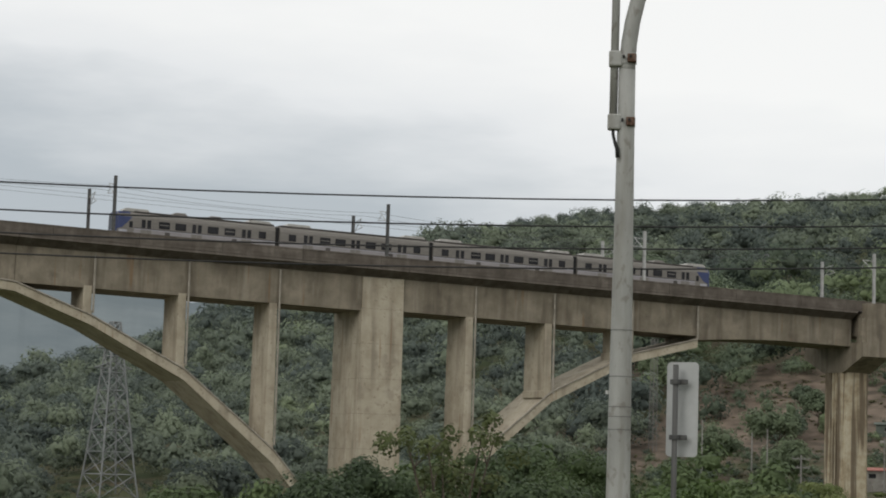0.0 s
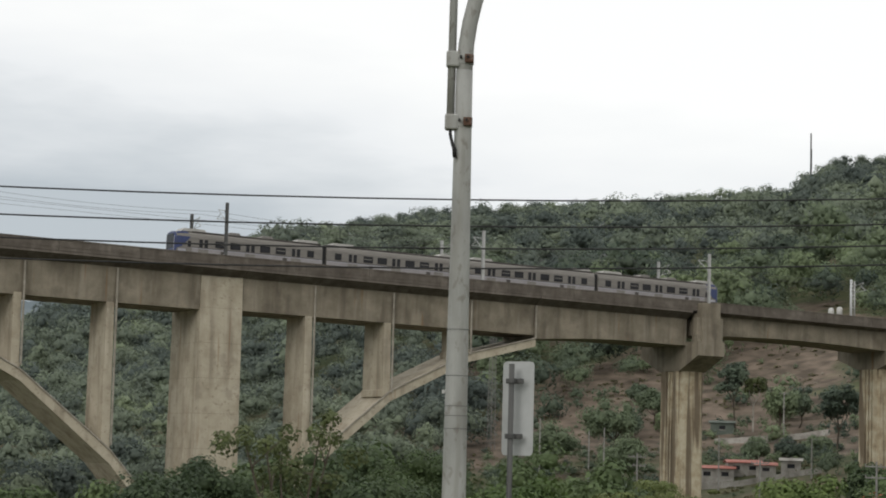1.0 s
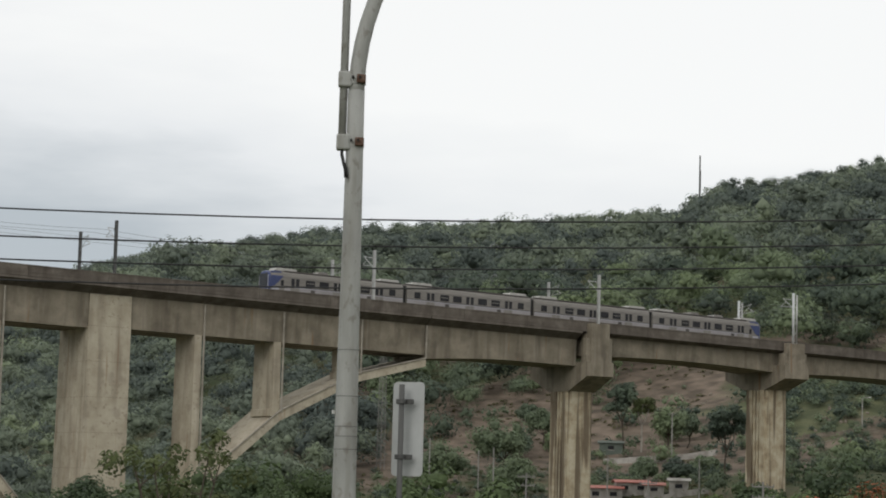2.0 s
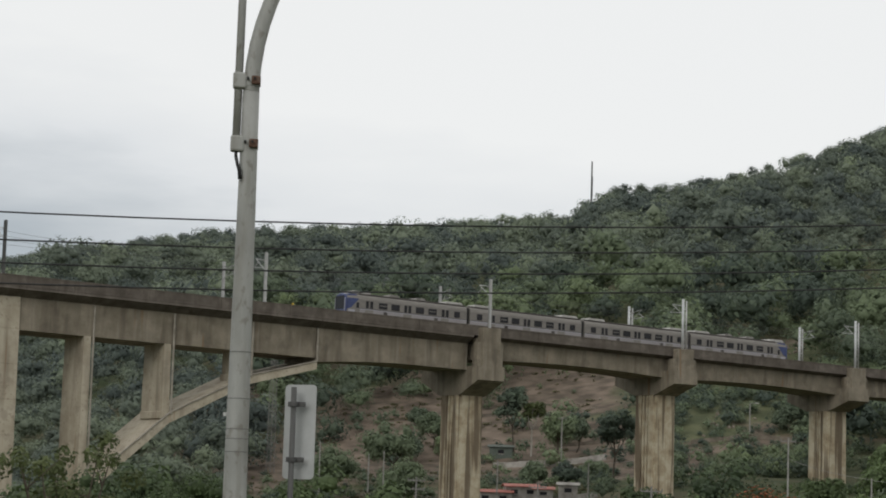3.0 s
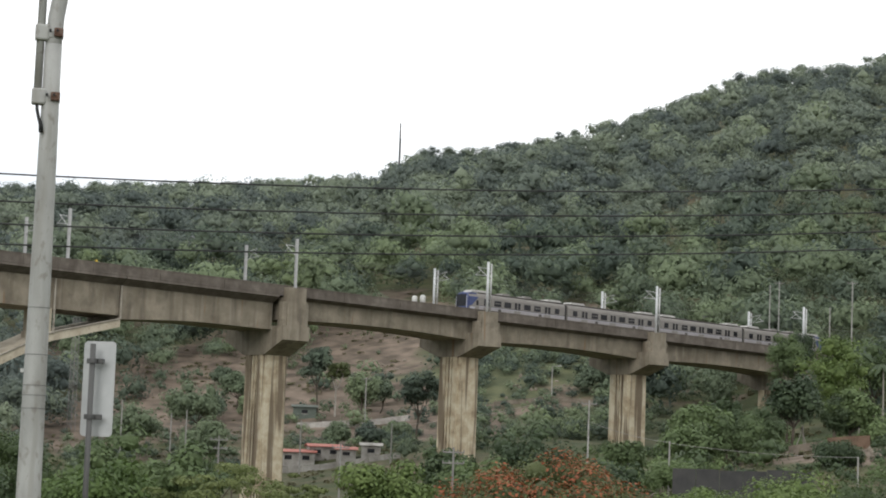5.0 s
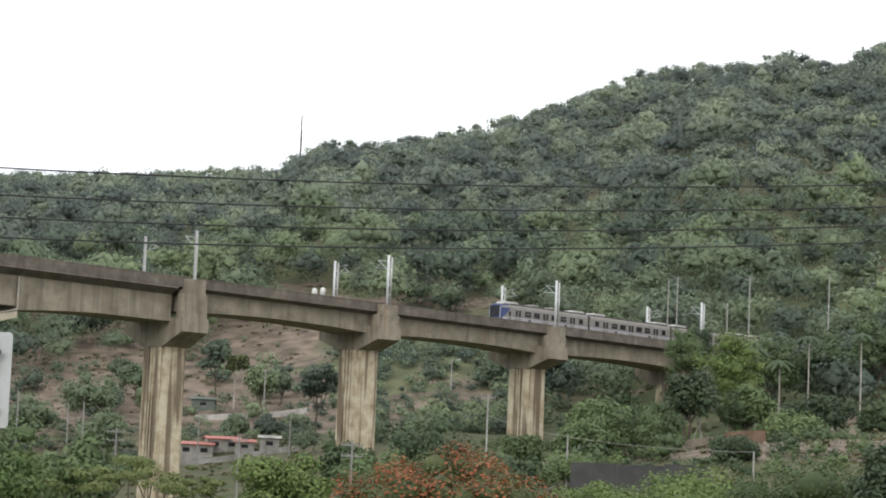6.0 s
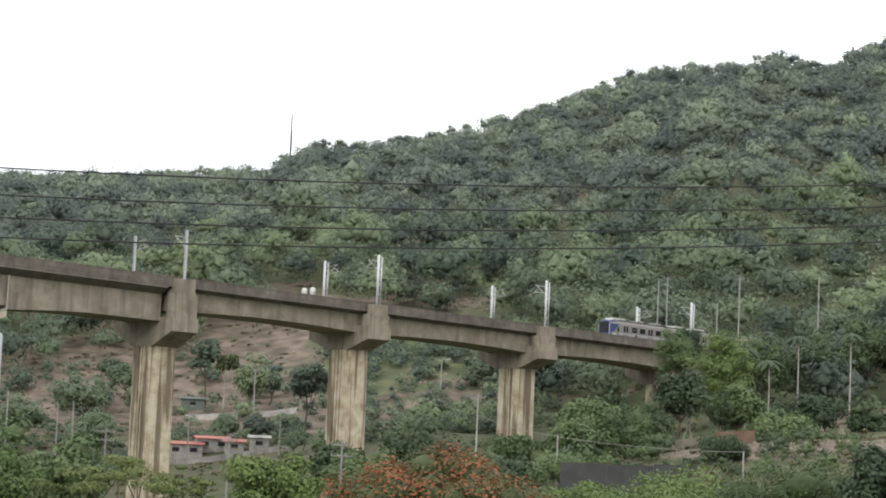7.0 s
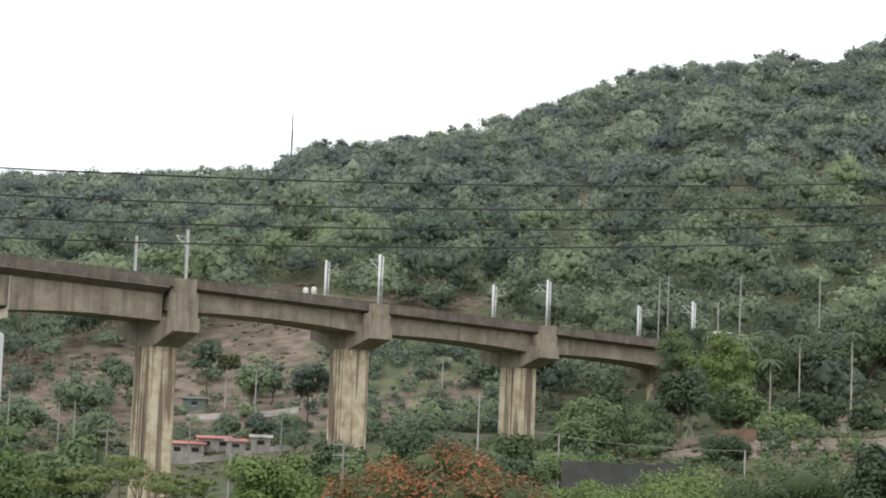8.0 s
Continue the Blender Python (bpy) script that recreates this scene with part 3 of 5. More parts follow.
def build_scrub():
    rng = np.random.default_rng(11)
    protos = [rough_crown(rng, 0.85, 110, 0.06, lobes=4) for _ in range(8)]
    pieces, upper = [], []
    for i in range(3400):
        a, r = rng.uniform(11, 56), rng.uniform(215, 530)
        dense = i >= 3000
        if dense:
            a, r = rng.uniform(39.8, 46.6), rng.uniform(318, 455)
        if not dense and (r > forest_floor(a) or noise.noise((a * 0.5, r * 0.025, 1.0)) + 0.2 * rng.normal() + 0.25 * (r < 300) + 0.3 * (a > 47) + 0.3 * (39.6 < a < 46.5) * (r > 300) + 0.12 * (30 < a < 39.6) * (r > 345) < -0.05):
            continue
        if (14.4 < a < 17.6 and 318 < r < 342) or (38.8 < a < 39.8 and r > 395):
            continue
        x, y, _ = polar(a, r)
        if (232 < y < 251 and x > 40) or (49.0 < a < 51.4 and 222 < r < 253) or (52.4 < a < 55.5 and 275 < r < 312):
            continue
        w = rng.uniform(0.8, 4.2) if rng.random() < 0.85 else rng.uniform(4.5, 8)
        if r < 305 and a < 40.5:
            w = min(w, 2.6 if 35 < a else 3.5)
        if 35.4 < a < 38.8 and 245 < r < 345:
            w = min(w, 1.1)
        if x > 200 and y > 180 and y < 250:
            w = min(w, 4.0)
        # bushes past 325 m get leaf colours with haze painted in
        (upper if r > 325 else pieces).append(placed(protos[int(rng.integers(8))], w, (x, y, ground_at(a, r) + w * 0.2), rng.uniform(0, 6.28)))
    # thickets on the green bank, above the sheet fence and about the lower slope
    for count, a0, a1, r0, r1, low, high in ((150, 13.4, 18.6, 240, 345, 1.6, 3.4), (300, 40.6, 45.0, 352, 450, 2.5, 6.0), (120, 45.8, 52.5, 209, 246, 1.4, 3.6), (70, 45.8, 50.4, 190, 203, 1.3, 3.4), (110, 30.2, 35.0, 300, 372, 2.2, 6.5), (60, 35.6, 39.5, 342, 372, 1.5, 4.2)):
        for _ in range(count):
            a, r, w = rng.uniform(a0, a1), rng.uniform(r0, r1), rng.uniform(low, high)
            x, y, _ = polar(a, r)
            if 231 < y < 252 or (49.0 < a < 51.4 and 222 < r < 300) or (41.2 < a < 44.0 and 366 < r < 412):
                continue
            (upper if r > 325 else pieces).append(placed(protos[int(rng.integers(8))], w, (x, y, ground_at(a, r) + w * 0.2), rng.uniform(0, 6.28), rng.uniform(0.7, 1.1)))
    tagged(new("scrub", joined("scrub", pieces, MIDLEAF)), "scattered green bushes and scrub on the lower slope", "bushes", kind="stuff")
    tagged(new("scrub", joined("scrub", upper, HAZYWOOD)), "green bushes and scrub on the bare upper slope, greyed by painted haze", "bushes", kind="stuff")


build_scrub()


def build_tufts():
    """Low weeds and grass tufts that break up the bare slope."""
    rng = np.random.default_rng(12)
    protos = [leaf_quads(rng, [(0, 0, 0.1, 0.4), (0.3, 0.1, 0.05, 0.3), (-0.25, 0.2, 0.05, 0.3)], 20, 0.2, flat=0.7) for _ in range(6)]
    none = (np.zeros((0, 3)), np.zeros((0, 3), int))
    pieces = []
    for _ in range(6500):
        a, r = rng.uniform(29, 55), rng.uniform(200, 505)
        if noise.noise((a * 0.9, r * 0.05, 4.0)) + 0.35 * rng.normal() < 0.0 or 39.4 < a < 46.5:
            continue
        x, y, _ = polar(a, r)
        w = rng.uniform(0.5, 1.7)
        qv, qf = protos[int(rng.integers(6))]
        pieces.append((*none, qv * w + np.array([x, y, ground_at(a, r)]), qf))
    tagged(new("tufts", joined("tufts", pieces, TUFTLEAF)), "low olive weeds and grass tufts on the slope", "weeds", kind="stuff")


build_tufts()

# ---------------------------------------------------------------- railway viaduct
C, GRADE = 241.6, 0.0195


def rail_top(x):
    """Height of the parapet's top edge along the line."""
    return 27.83 - GRADE * x


viaduct = thing("railway_viaduct", (0, 0, 0), "long concrete railway viaduct with open arch and tall piers", "bridge", kind="structure")


def girder(x0, x1, depth, web=4.1, soffit=(1.65, 2.45), step=3.5):
    """A box girder under its deck slab, dark from stains and painted overhang shade; depth(x) below the parapet's top.
    """
    n = max(2, int((x1 - x0) / step))
    slab = [(5.5, -1.36), (5.56, -soffit[0]), (web + 0.1, -soffit[1])]
    for name, half, mat in (("deck_slab", slab, PARAPET), ("girder", None, CONCRETE)):
        bm = bmesh.new()
        rings = []
        for i in range(n + 1):
            x = x0 + (x1 - x0) * i / n
            z, d = rail_top(x), depth(x)
            h = half or [(web, -soffit[1]), (web - 0.12, -d)]
            ring = [(C - y, z + dz) for y, dz in h] + [(C + y, z + dz) for y, dz in h[::-1]]
            rings.append([bm.verts.new((x, y, zz)) for y, zz in ring])
        k2 = len(rings[0])
        for p, q in zip(rings, rings[1:]):
            for k in range(k2):
                bm.faces.new((p[k], p[(k + 1) % k2], q[(k + 1) % k2], q[k]))
        bm.faces.new(rings[0])
        bm.faces.new(rings[-1][::-1])
        part(name, bm, mat, viaduct)


girder(-60, 56.2, lambda x: 6.75)
girder(56.25, 98.2, lambda x: 6.6)
girder(103.75, 144.9, lambda x: 6.35)
girder(145.0, 169.0, lambda x: 6.05 + 0.8 * max(0, (158 - x) / 13) ** 1.5)
PIERS = [171.2, 206.0, 241.2, 276.2, 311.2]
for a, b in zip(PIERS, PIERS[1:] + [346.2]):
    girder(a + 0.4, b + 0.35, lambda x, a=a, b=b: 4.05 + 0.55 * abs((x - (a + b) / 2) / 17.5) ** 2, web=4.1, soffit=(1.4, 1.75), step=2.5)
girder(98.25, 103.7, lambda x: 6.5)
girder(170.0, 171.55, lambda x: 4.6)

# parapets in cast lengths with a ledge and small gaps
for side in (-1, 1):
    x = -60.0
    while x < 346:
        bm = bmesh.new()
        L = 9.96
        y0, y1 = C + side * 5.26, C + side * 5.54
        lo = -1.34
        for (t, b, o) in ((0.0, -0.16, 0.05), (-0.16, -0.72, 0.0), (-0.72, -0.9, 0.045), (-0.9, lo, 0.012)):
            ya, yb = min(y0, y1 + side * o), max(y0, y1 + side * o)
            vs = [bm.verts.new((xx, yy, rail_top(xx) + zz)) for zz in (b, t) for yy in (ya, yb) for xx in (x, x + L)]
            for f in ((0, 2, 3, 1), (4, 5, 7, 6), (0, 1, 5, 4), (2, 6, 7, 3), (0, 4, 6, 2), (1, 3, 7, 5)):
                bm.faces.new([vs[i] for i in f])
        part("parapet", bm, PARAPET, viaduct)
        x += 10.0
# ballast bed and rails
bm = bmesh.new()
extrude_x(bm, [(C - 4.9, -1.35), (C + 4.9, -1.35), (C + 4.3, -1.15), (C - 4.3, -1.15)], [(x, rail_top(x)) for x in (-60, 346)])
part("ballast_bed", bm, BALLAST, viaduct)
for yc in (C - 1.95, C + 1.95):
    for o in (-0.535, 0.535):
        bm = bmesh.new()
        extrude_x(bm, [(yc + o - 0.035, -1.15), (yc + o + 0.035, -1.15), (yc + o + 0.035, -0.98), (yc + o - 0.035, -0.98)], [(x, rail_top(x)) for x in (-60, 346)])
        part("rail", bm, DARKSTEEL, viaduct)

# the great pier, cast in lifts
z = -14.0
top = rail_top(101) - 2.5
while z < top - 0.1:
    z1 = min(z + 4.2, top)
    bm = bmesh.new()
    box(bm, 98.3 - 0.012 * (top - z), 103.6 + 0.004 * (top - z), C - 4.3, C + 4.5, z, z1 - 0.03)
    part("pier_lift", bm, PALECONCRETE, viaduct)
    bm = bmesh.new()
    box(bm, 98.36 - 0.012 * (top - z), 103.55, C - 4.26, C + 4.46, z1 - 0.04, z1 + 0.01)
    part("lift_joint", bm, CONCRETE, viaduct)
    z = z1

# arch ribs: heights of the near top edge at the column feet
LEFT_ARCH = [(44.0, 21.3), (56.3, 20.06), (65.2, 16.76), (76.4, 11.2), (87.6, 2.3), (91.2, -1.75), (98.0, -10.0)]
RIGHT_ARCH = [(145.1, 18.13), (135.3, 15.78), (124.1, 10.53), (113.2, 1.6), (109.5, -2.6), (103.6, -10.0)]
for pts in (LEFT_ARCH, RIGHT_ARCH):
    bm = bmesh.new()
    upper = [(x, zz) for x, zz in pts]
    lower = [(x, zz - 0.95 - 0.035 * max(0.0, 18 - zz)) for x, zz in pts]
    rows = [[bm.verts.new((x, y, zz)) for (x, zz), y in ((u, C - 4.2), (u, C + 4.2), (w, C + 4.2), (w, C - 4.2))] for u, w in zip(upper, lower)]
    for p, q in zip(rows, rows[1:]):
        for k in range(4):
            bm.faces.new((p[k], p[(k + 1) % 4], q[(k + 1) % 4], q[k]))
    bm.faces.new(rows[0])
    bm.faces.new(rows[-1][::-1])
    part("arch_rib", bm, PALECONCRETE, viaduct)
    bm = bmesh.new()
    tube(bm, [(x, C - 4.26, zz + 0.1) for x, zz in pts], 0.11, 8)
    part("drain_pipe", bm, PALEPIPE, viaduct, "pale drain pipe along the arch's edge")
COLUMNS = [(64.7, 16.95), (75.9, 11.45), (87.1, 2.7), (112.7, 1.2), (123.6, 10.2), (134.8, 15.5)]
for x, foot in COLUMNS:
    up = rail_top(x) - 6.3
    bm = bmesh.new()
    zz = foot - 0.4
    while zz < up - 0.05:
        z1 = min(zz + 5.0, up)
        k = 0.012 * (up - zz)
        box(bm, x - 0.5 - k * 0.3, x + 0.45, C - 3.95 - k, C + 1.35 + k, zz, z1 - 0.03)
        box(bm, x - 0.46, x + 0.42, C - 3.9, C + 1.3, z1 - 0.04, z1 + 0.01)
        zz = z1
    box(bm, x - 0.75, x + 0.6, C - 4.0, C + 1.45, foot - 0.35, foot + 0.55, 0.08)
    col = part("column", bm, PALECONCRETE, viaduct)
    bm = bmesh.new()
    tube(bm, [(x + 0.6, C - 4.3, rail_top(x) - 2.6), (x + 0.6, C - 4.3, foot + 0.2)], 0.13, 8)
    part("drain_pipe", bm, PALEPIPE, viaduct)
bm = bmesh.new()
tube(bm, [(145.05, C - 4.3, rail_top(145) - 2.5), (145.05, C - 4.3, 18.3)], 0.14, 8)
part("drain_pipe", bm, PALEPIPE, viaduct)

# approach piers with hammerhead caps
for i, px in enumerate(PIERS):
    zr = rail_top(px)
    blk, sh = (7.4, 9.4) if i == 0 else (5.35, 6.9)
    gb = 6.1 if i == 0 else 4.66
    bm = bmesh.new()
    foot = ground_xy(px, C) - 3.0
    # shaft outline with chamfers and sunk channels on each face
    o = [(-1.75, -2.4), (-0.05, -2.4), (-0.03, -2.36), (0.03, -2.36), (0.05, -2.4), (1.6, -2.4), (2.1, -1.9),
         (2.1, 1.9), (1.6, 2.4), (-1.6, 2.4), (-2.1, 1.9), (-2.1, 0.62), (-1.72, 0.62), (-1.72, 0.34), (-2.1, 0.34), (-2.1, -0.06), (-1.72, -0.06), (-1.72, -0.34), (-2.1, -0.34), (-2.1, -0.74), (-1.72, -0.74), (-1.72, -1.0), (-2.1, -1.0), (-2.1, -2.0), (-1.85, -2.05)]
    a = [bm.verts.new((px + u * 1.03, C + v * 1.03, foot)) for u, v in o]
    b = [bm.verts.new((px + u, C + v, zr - sh + 0.05)) for u, v in o]
    for k in range(len(o)):
        bm.faces.new((a[k], a[(k + 1) % len(o)], b[(k + 1) % len(o)], b[k]))
    bm.faces.new(b)
    part("pier_shaft", bm, PIER, viaduct, "tall ochre-streaked concrete pier shaft")
    bm = bmesh.new()
    out = [(-2.35, -sh), (2.35, -sh), (6.7, -blk), (6.7, -blk + 1.9), (-6.7, -blk + 1.9), (-6.7, -blk)]
    ring0 = [bm.verts.new((px - 2.2, C + y, zr + dz)) for y, dz in out]
    ring1 = [bm.verts.new((px + 2.2, C + y, zr + dz)) for y, dz in out]
    bm.faces.new(ring0)
    bm.faces.new(ring1[::-1])
    for k in range(6):
        bm.faces.new((ring0[k], ring1[k], ring1[(k + 1) % 6], ring0[(k + 1) % 6]))
    part("pier_cap", bm, CONCRETE, viaduct)
    for s in (-1, 1):
        bm = bmesh.new()
        ya, yb = sorted((C + s * 5.45, C + s * 6.68))
        wa, wb = sorted((C + s * 5.45, C + s * 6.36))
        box(bm, px - 2.12, px + 2.12, wa, wb, zr - blk + 1.85, zr - (2.3 if i == 0 else 1.75), 0.05)
        box(bm, px - 1.5, px + 1.5, ya, yb, zr - blk + 0.02, zr - 0.3, 0.06)
        part("cap_upstand", bm, CONCRETE, viaduct)
        bm = bmesh.new()
        ya, yb = sorted((C + s * 4.45, C + s * 5.46))
        box(bm, px - 1.6, px + 1.6, ya, yb, zr - blk + 1.85, zr - 1.7)
        part("bearing_block", bm, CONCRETE, viaduct)

# ---------------------------------------------------------------- overhead line masts
def mast(x, y, base, height, style, arm):
    t = thing("catenary_mast", (x, y, base), {"dark": "dark steel catenary mast on the viaduct's edge", "thin": "thin grey catenary mast on the viaduct's edge", "twin": "bright galvanised twin-tube catenary mast on a pier cap"}[style], "mast", "catenary masts")
    bm = bmesh.new()
    m = {"dark": DARKSTEEL, "thin": GALV, "twin": BRIGHT}[style]
    if style == "twin":
        tube(bm, [(-0.24, 0, 0), (-0.24, 0, height)], 0.19, 12)
        part("mast_tube", bm, m, t, smooth=True)
        bm = bmesh.new()
        tube(bm, [(0.38, 0, 0), (0.38, 0, height * 0.97)], 0.12, 10)
        part("mast_tube", bm, GALV, t, smooth=True)
        for k in range(1, 5):
            bm = bmesh.new()
            box(bm, -0.2, 0.34, -0.05, 0.05, height * k / 5 - 0.06, height * k / 5 + 0.06)
            part("batten", bm, GALV, t)
    else:
        w = 0.17
        box(bm, -w, w, -0.16, -0.11, 0, height)
        box(bm, -w, w, 0.11, 0.16, 0, height)
        box(bm, -0.03, 0.03, -0.11, 0.11, 0, height)
        part("mast_section", bm, m, t)
    bm = bmesh.new()
    box(bm, -0.3, 0.3, -0.14, 0.14, 0.0, 0.04)
    part("base_plate", bm, GALV, t)
    s = arm
    for a, b in (((0, 0, height - 1.0), (0, s * 2.6, height - 0.6)), ((0, 0, height - 2.4), (0, s * 2.6, height - 0.6)), ((0, s * 0.8, height - 1.9), (0, s * 3.1, height - 1.7)), ((0, s * 2.0, height - 1.15), (0, s * 3.0, height - 1.7))):
        bm = bmesh.new()
        tube(bm, [a, b], 0.045, 6)
        part("cantilever", bm, GALV, t)
    bm = bmesh.new()
    for k in range(4):
        tube(bm, [(0, s * (0.25 + 0.1 * k), height - 0.98), (0, s * (0.3 + 0.1 * k), height - 0.97)], 0.11, 8)
    part("insulator", bm, POLEWOOD, t)
    return t


MASTS = [(30.0, "dark", 5.5), (66.9, "dark", 5.5), (100.7, "dark", 5.5), (136.2, "thin", 5.5)]
for x, style, off in MASTS:
    for s in (-1, 1):
        mast(x, C + s * off, rail_top(x), 6.3 if s < 0 else 5.9, style, -s)
mast(171.2, C - 6.0, rail_top(171.2) - 0.3, 6.7, "thin", 1)
mast(171.2, C + 6.0, rail_top(171.2) - 0.3, 6.5, "thin", -1)
for x in (206.0, 241.2, 276.2):
    for s in (-1, 1):
        mast(x, C + s * 6.1, rail_top(x) - 0.3, 7.3 if s < 0 else 6.9, "twin", -s)
XS = [-60, 30.0, 66.9, 100.7, 136.2, 171.2, 206.0, 241.2, 276.2, 311.2]
for yc in (C - 1.95, C + 1.95):
    for dz, sag, nm in ((4.35, 0.02, "contact_wire"), (5.55, 0.55, "messenger_wire")):
        bm = bmesh.new()
        pts = []
        for a, b in zip(XS, XS[1:]):
            for k in range(6):
                u = k / 6
                x = a + (b - a) * u
                pts.append((x, yc, rail_top(x) + dz - 4 * sag * u * (1 - u)))
        tube(bm, pts, 0.018, 5)
        tagged(part(nm, bm, DARKSTEEL), "thin dark overhead line wire above the track", "wire", "overhead wires")

# small posts on the deck
for x, h, m, label in ((143.2, 2.2, WHITE, "white marker post on the viaduct"), (146.4, 2.6, YELLOWBLACK, "yellow and black striped post on the viaduct")):
    t = thing("marker_post", (x, C + 4.7, rail_top(x) - 1.2), label, "post")
    bm = bmesh.new()
    tube(bm, [(0, 0, 0), (0, 0, h)], 0.11, 8)
    part("post", bm, m, t)
    bm = bmesh.new()
    box(bm, -0.16, 0.16, -0.1, 0.1, h - 0.5, h, 0.03)
    part("head", bm, m, t)

# ---------------------------------------------------------------- train
train = thing("electric_train", (68.6, C + 1.65, rail_top(68.6) - 0.56), "four-car stainless steel electric train with blue cab ends", "train")


def car_section(x, pinch=0.0, drop=0.0):
    w = 1.45 - pinch
    prof = [(-w + 0.08, 0.55), (-w, 1.0), (-w, 3.0), (-w + 0.12, 3.35), (-w + 0.45, 3.62), (0, 3.74)]
    full = prof + [(-y, z) for y, z in prof[-2::-1]]
    return [(x, y, z - (drop if z > 2 else 0)) for y, z in full]


def loft(bm, rings):
    rs = [[bm.verts.new(p) for p in r] for r in rings]
    n = len(rs[0])
    for p, q in zip(rs, rs[1:]):
        for k in range(n):
            bm.faces.new((p[k], p[(k + 1) % n], q[(k + 1) % n], q[k]))
    bm.faces.new(rs[0])
    bm.faces.new(rs[-1][::-1])
    return bm


def build_car(x0, cab):
    """One carriage from x0, 20 m long; cab: -1 at its rear end, 1 at its front end, 0 none."""
    a, b = x0, x0 + 20.0
    ba, bb = (a + 2.3 if cab < 0 else a + 0.15), (b - 2.3 if cab > 0 else b - 0.15)
    bm = bmesh.new()
    loft(bm, [car_section(ba), car_section(bb)])
    car = part("carriage", bm, STAINLESS, train, "stainless steel carriage body")
    if cab:
        e, s = (a, 1) if cab < 0 else (b, -1)
        bm = bmesh.new()
        loft(bm, [car_section(e + s * 2.3), car_section(e + s * 1.4), car_section(e + s * 0.8, 0.02, 0.02), car_section(e + s * 0.3, 0.08, 0.06)])
        part("cab_end", bm, STAINLESS, car, "grey cab end")
        for sd in (-1, 1):
            # slanting blue flash over the cab's shoulder
            bm = bmesh.new()
            prism(bm, [(e + s * 0.3, 1.55), (e + s * 0.9, 1.75), (e + s * 1.5, 2.35), (e + s * 2.1, 3.02), (e + s * 0.35, 3.02)], *sorted((sd * 1.3, sd * 1.475)))
            part("cab_flash", bm, BLUE, car, "slanting blue panel on the cab side")
        bm = bmesh.new()
        box(bm, *sorted((e + s * 0.4, e + s * 1.9)), -1.28, 1.28, 3.1, 3.62, 0.12)
        part("cab_roof", bm, BLUE, car, "blue cab roof edge")
        bm = bmesh.new()
        loft(bm, [car_section(e + s * 0.3, 0.07, 0.05), car_section(e + s * 0.1, 0.12, 0.1), car_section(e, 0.22, 0.2)])
        front = part("cab_front", bm, BLUE, car, "blue framed cab front")
        for sd in (-1, 1):
            bm = bmesh.new()
            tube(bm, [(e + s * 0.05, sd * 1.2, 0.9), (e + s * 0.05, sd * 1.2, 3.0)], 0.07, 8)
            part("edge_trim", bm, CABRIM, front, "white corner trim")
        bm = bmesh.new()
        box(bm, e - 0.03, e + 0.03, -1.1, 1.1, 1.45, 3.3, 0.02)
        part("windscreen", bm, WINDOW, front, "dark windscreen")
        bm = bmesh.new()
        box(bm, e - 0.03, e + 0.03, -1.0, 1.0, 0.75, 1.5, 0.02)
        part("nose_panel", bm, BLUE, front, "blue nose panel")
        for sd in (-1, 1):
            bm = bmesh.new()
            box(bm, e + s * 1.0 - 0.5, e + s * 1.0 + 0.5, sd * 1.44 - 0.03, sd * 1.44 + 0.03, 0.95, 1.5, 0.02)
            part("cab_panel", bm, CABRIM, car, "white panel on the cab side")
            bm = bmesh.new()
            box(bm, e + s * 1.95 - 0.22, e + s * 1.95 + 0.22, sd * 1.44 - 0.03, sd * 1.44 + 0.03, 1.75, 2.5, 0.04)
            part("cab_window", bm, WINDOW, car)
            bm = bmesh.new()
            tube(bm, [(e - s * 0.06, sd * 0.85, 1.12), (e + s * 0.05, sd * 0.85, 1.12)], 0.12, 10)
            part("headlight", bm, WHITE, car)
    for sd in (-1, 1):
        bm = bmesh.new()
        box(bm, ba, bb, *sorted((sd * 1.44, sd * 1.475)), 0.98, 1.72)
        part("lower_panel", bm, LOWSIDE, car, "paler lower side panel")
        # a dark and a pale line put the waist's shade and glint into colour
        bm = bmesh.new()
        box(bm, ba, bb, *sorted((sd * 1.44, sd * 1.49)), 1.72, 1.8)
        part("side_rail", bm, ROOFGREY, car)
        bm = bmesh.new()
        box(bm, ba, bb, *sorted((sd * 1.44, sd * 1.485)), 1.62, 1.7)
        part("side_stripe", bm, CABRIM, car, "thin pale strip painted as the waist's glint")
        for w in (6.4, 14.7):
            bm = bmesh.new()
            box(bm, a + w - 0.3, a + w + 0.3, *sorted((sd * 1.46, sd * 1.485)), 1.15, 1.55)
            part("side_vent", bm, ROOFGREY, car, "small dark side vent")
        for d in (3.8, 10.0, 16.2):
            bm = bmesh.new()
            for o in (-0.66, 0.02):
                box(bm, a + d + o, a + d + o + 0.64, *sorted((sd * 1.44, sd * 1.482)), 1.05, 2.98, 0.015)
            part("door", bm, DOORGREY, car)
            for o in (-0.34, 0.34):
                bm = bmesh.new()
                box(bm, a + d + o - 0.24, a + d + o + 0.24, *sorted((sd * 1.46, sd * 1.495)), 1.82, 2.8, 0.02)
                part("window", bm, WINDOW, car)
        for w in (1.75, 6.0, 8.0, 12.0, 14.1, 18.2):
            if cab and ((cab < 0 and w < 2) or (cab > 0 and w > 18)):
                continue
            small = w in (1.75, 18.2)
            bm = bmesh.new()
            hw = 0.45 if small else 0.66
            box(bm, a + w - hw, a + w + hw, *sorted((sd * 1.44, sd * 1.485)), 1.93, 2.74, 0.05)
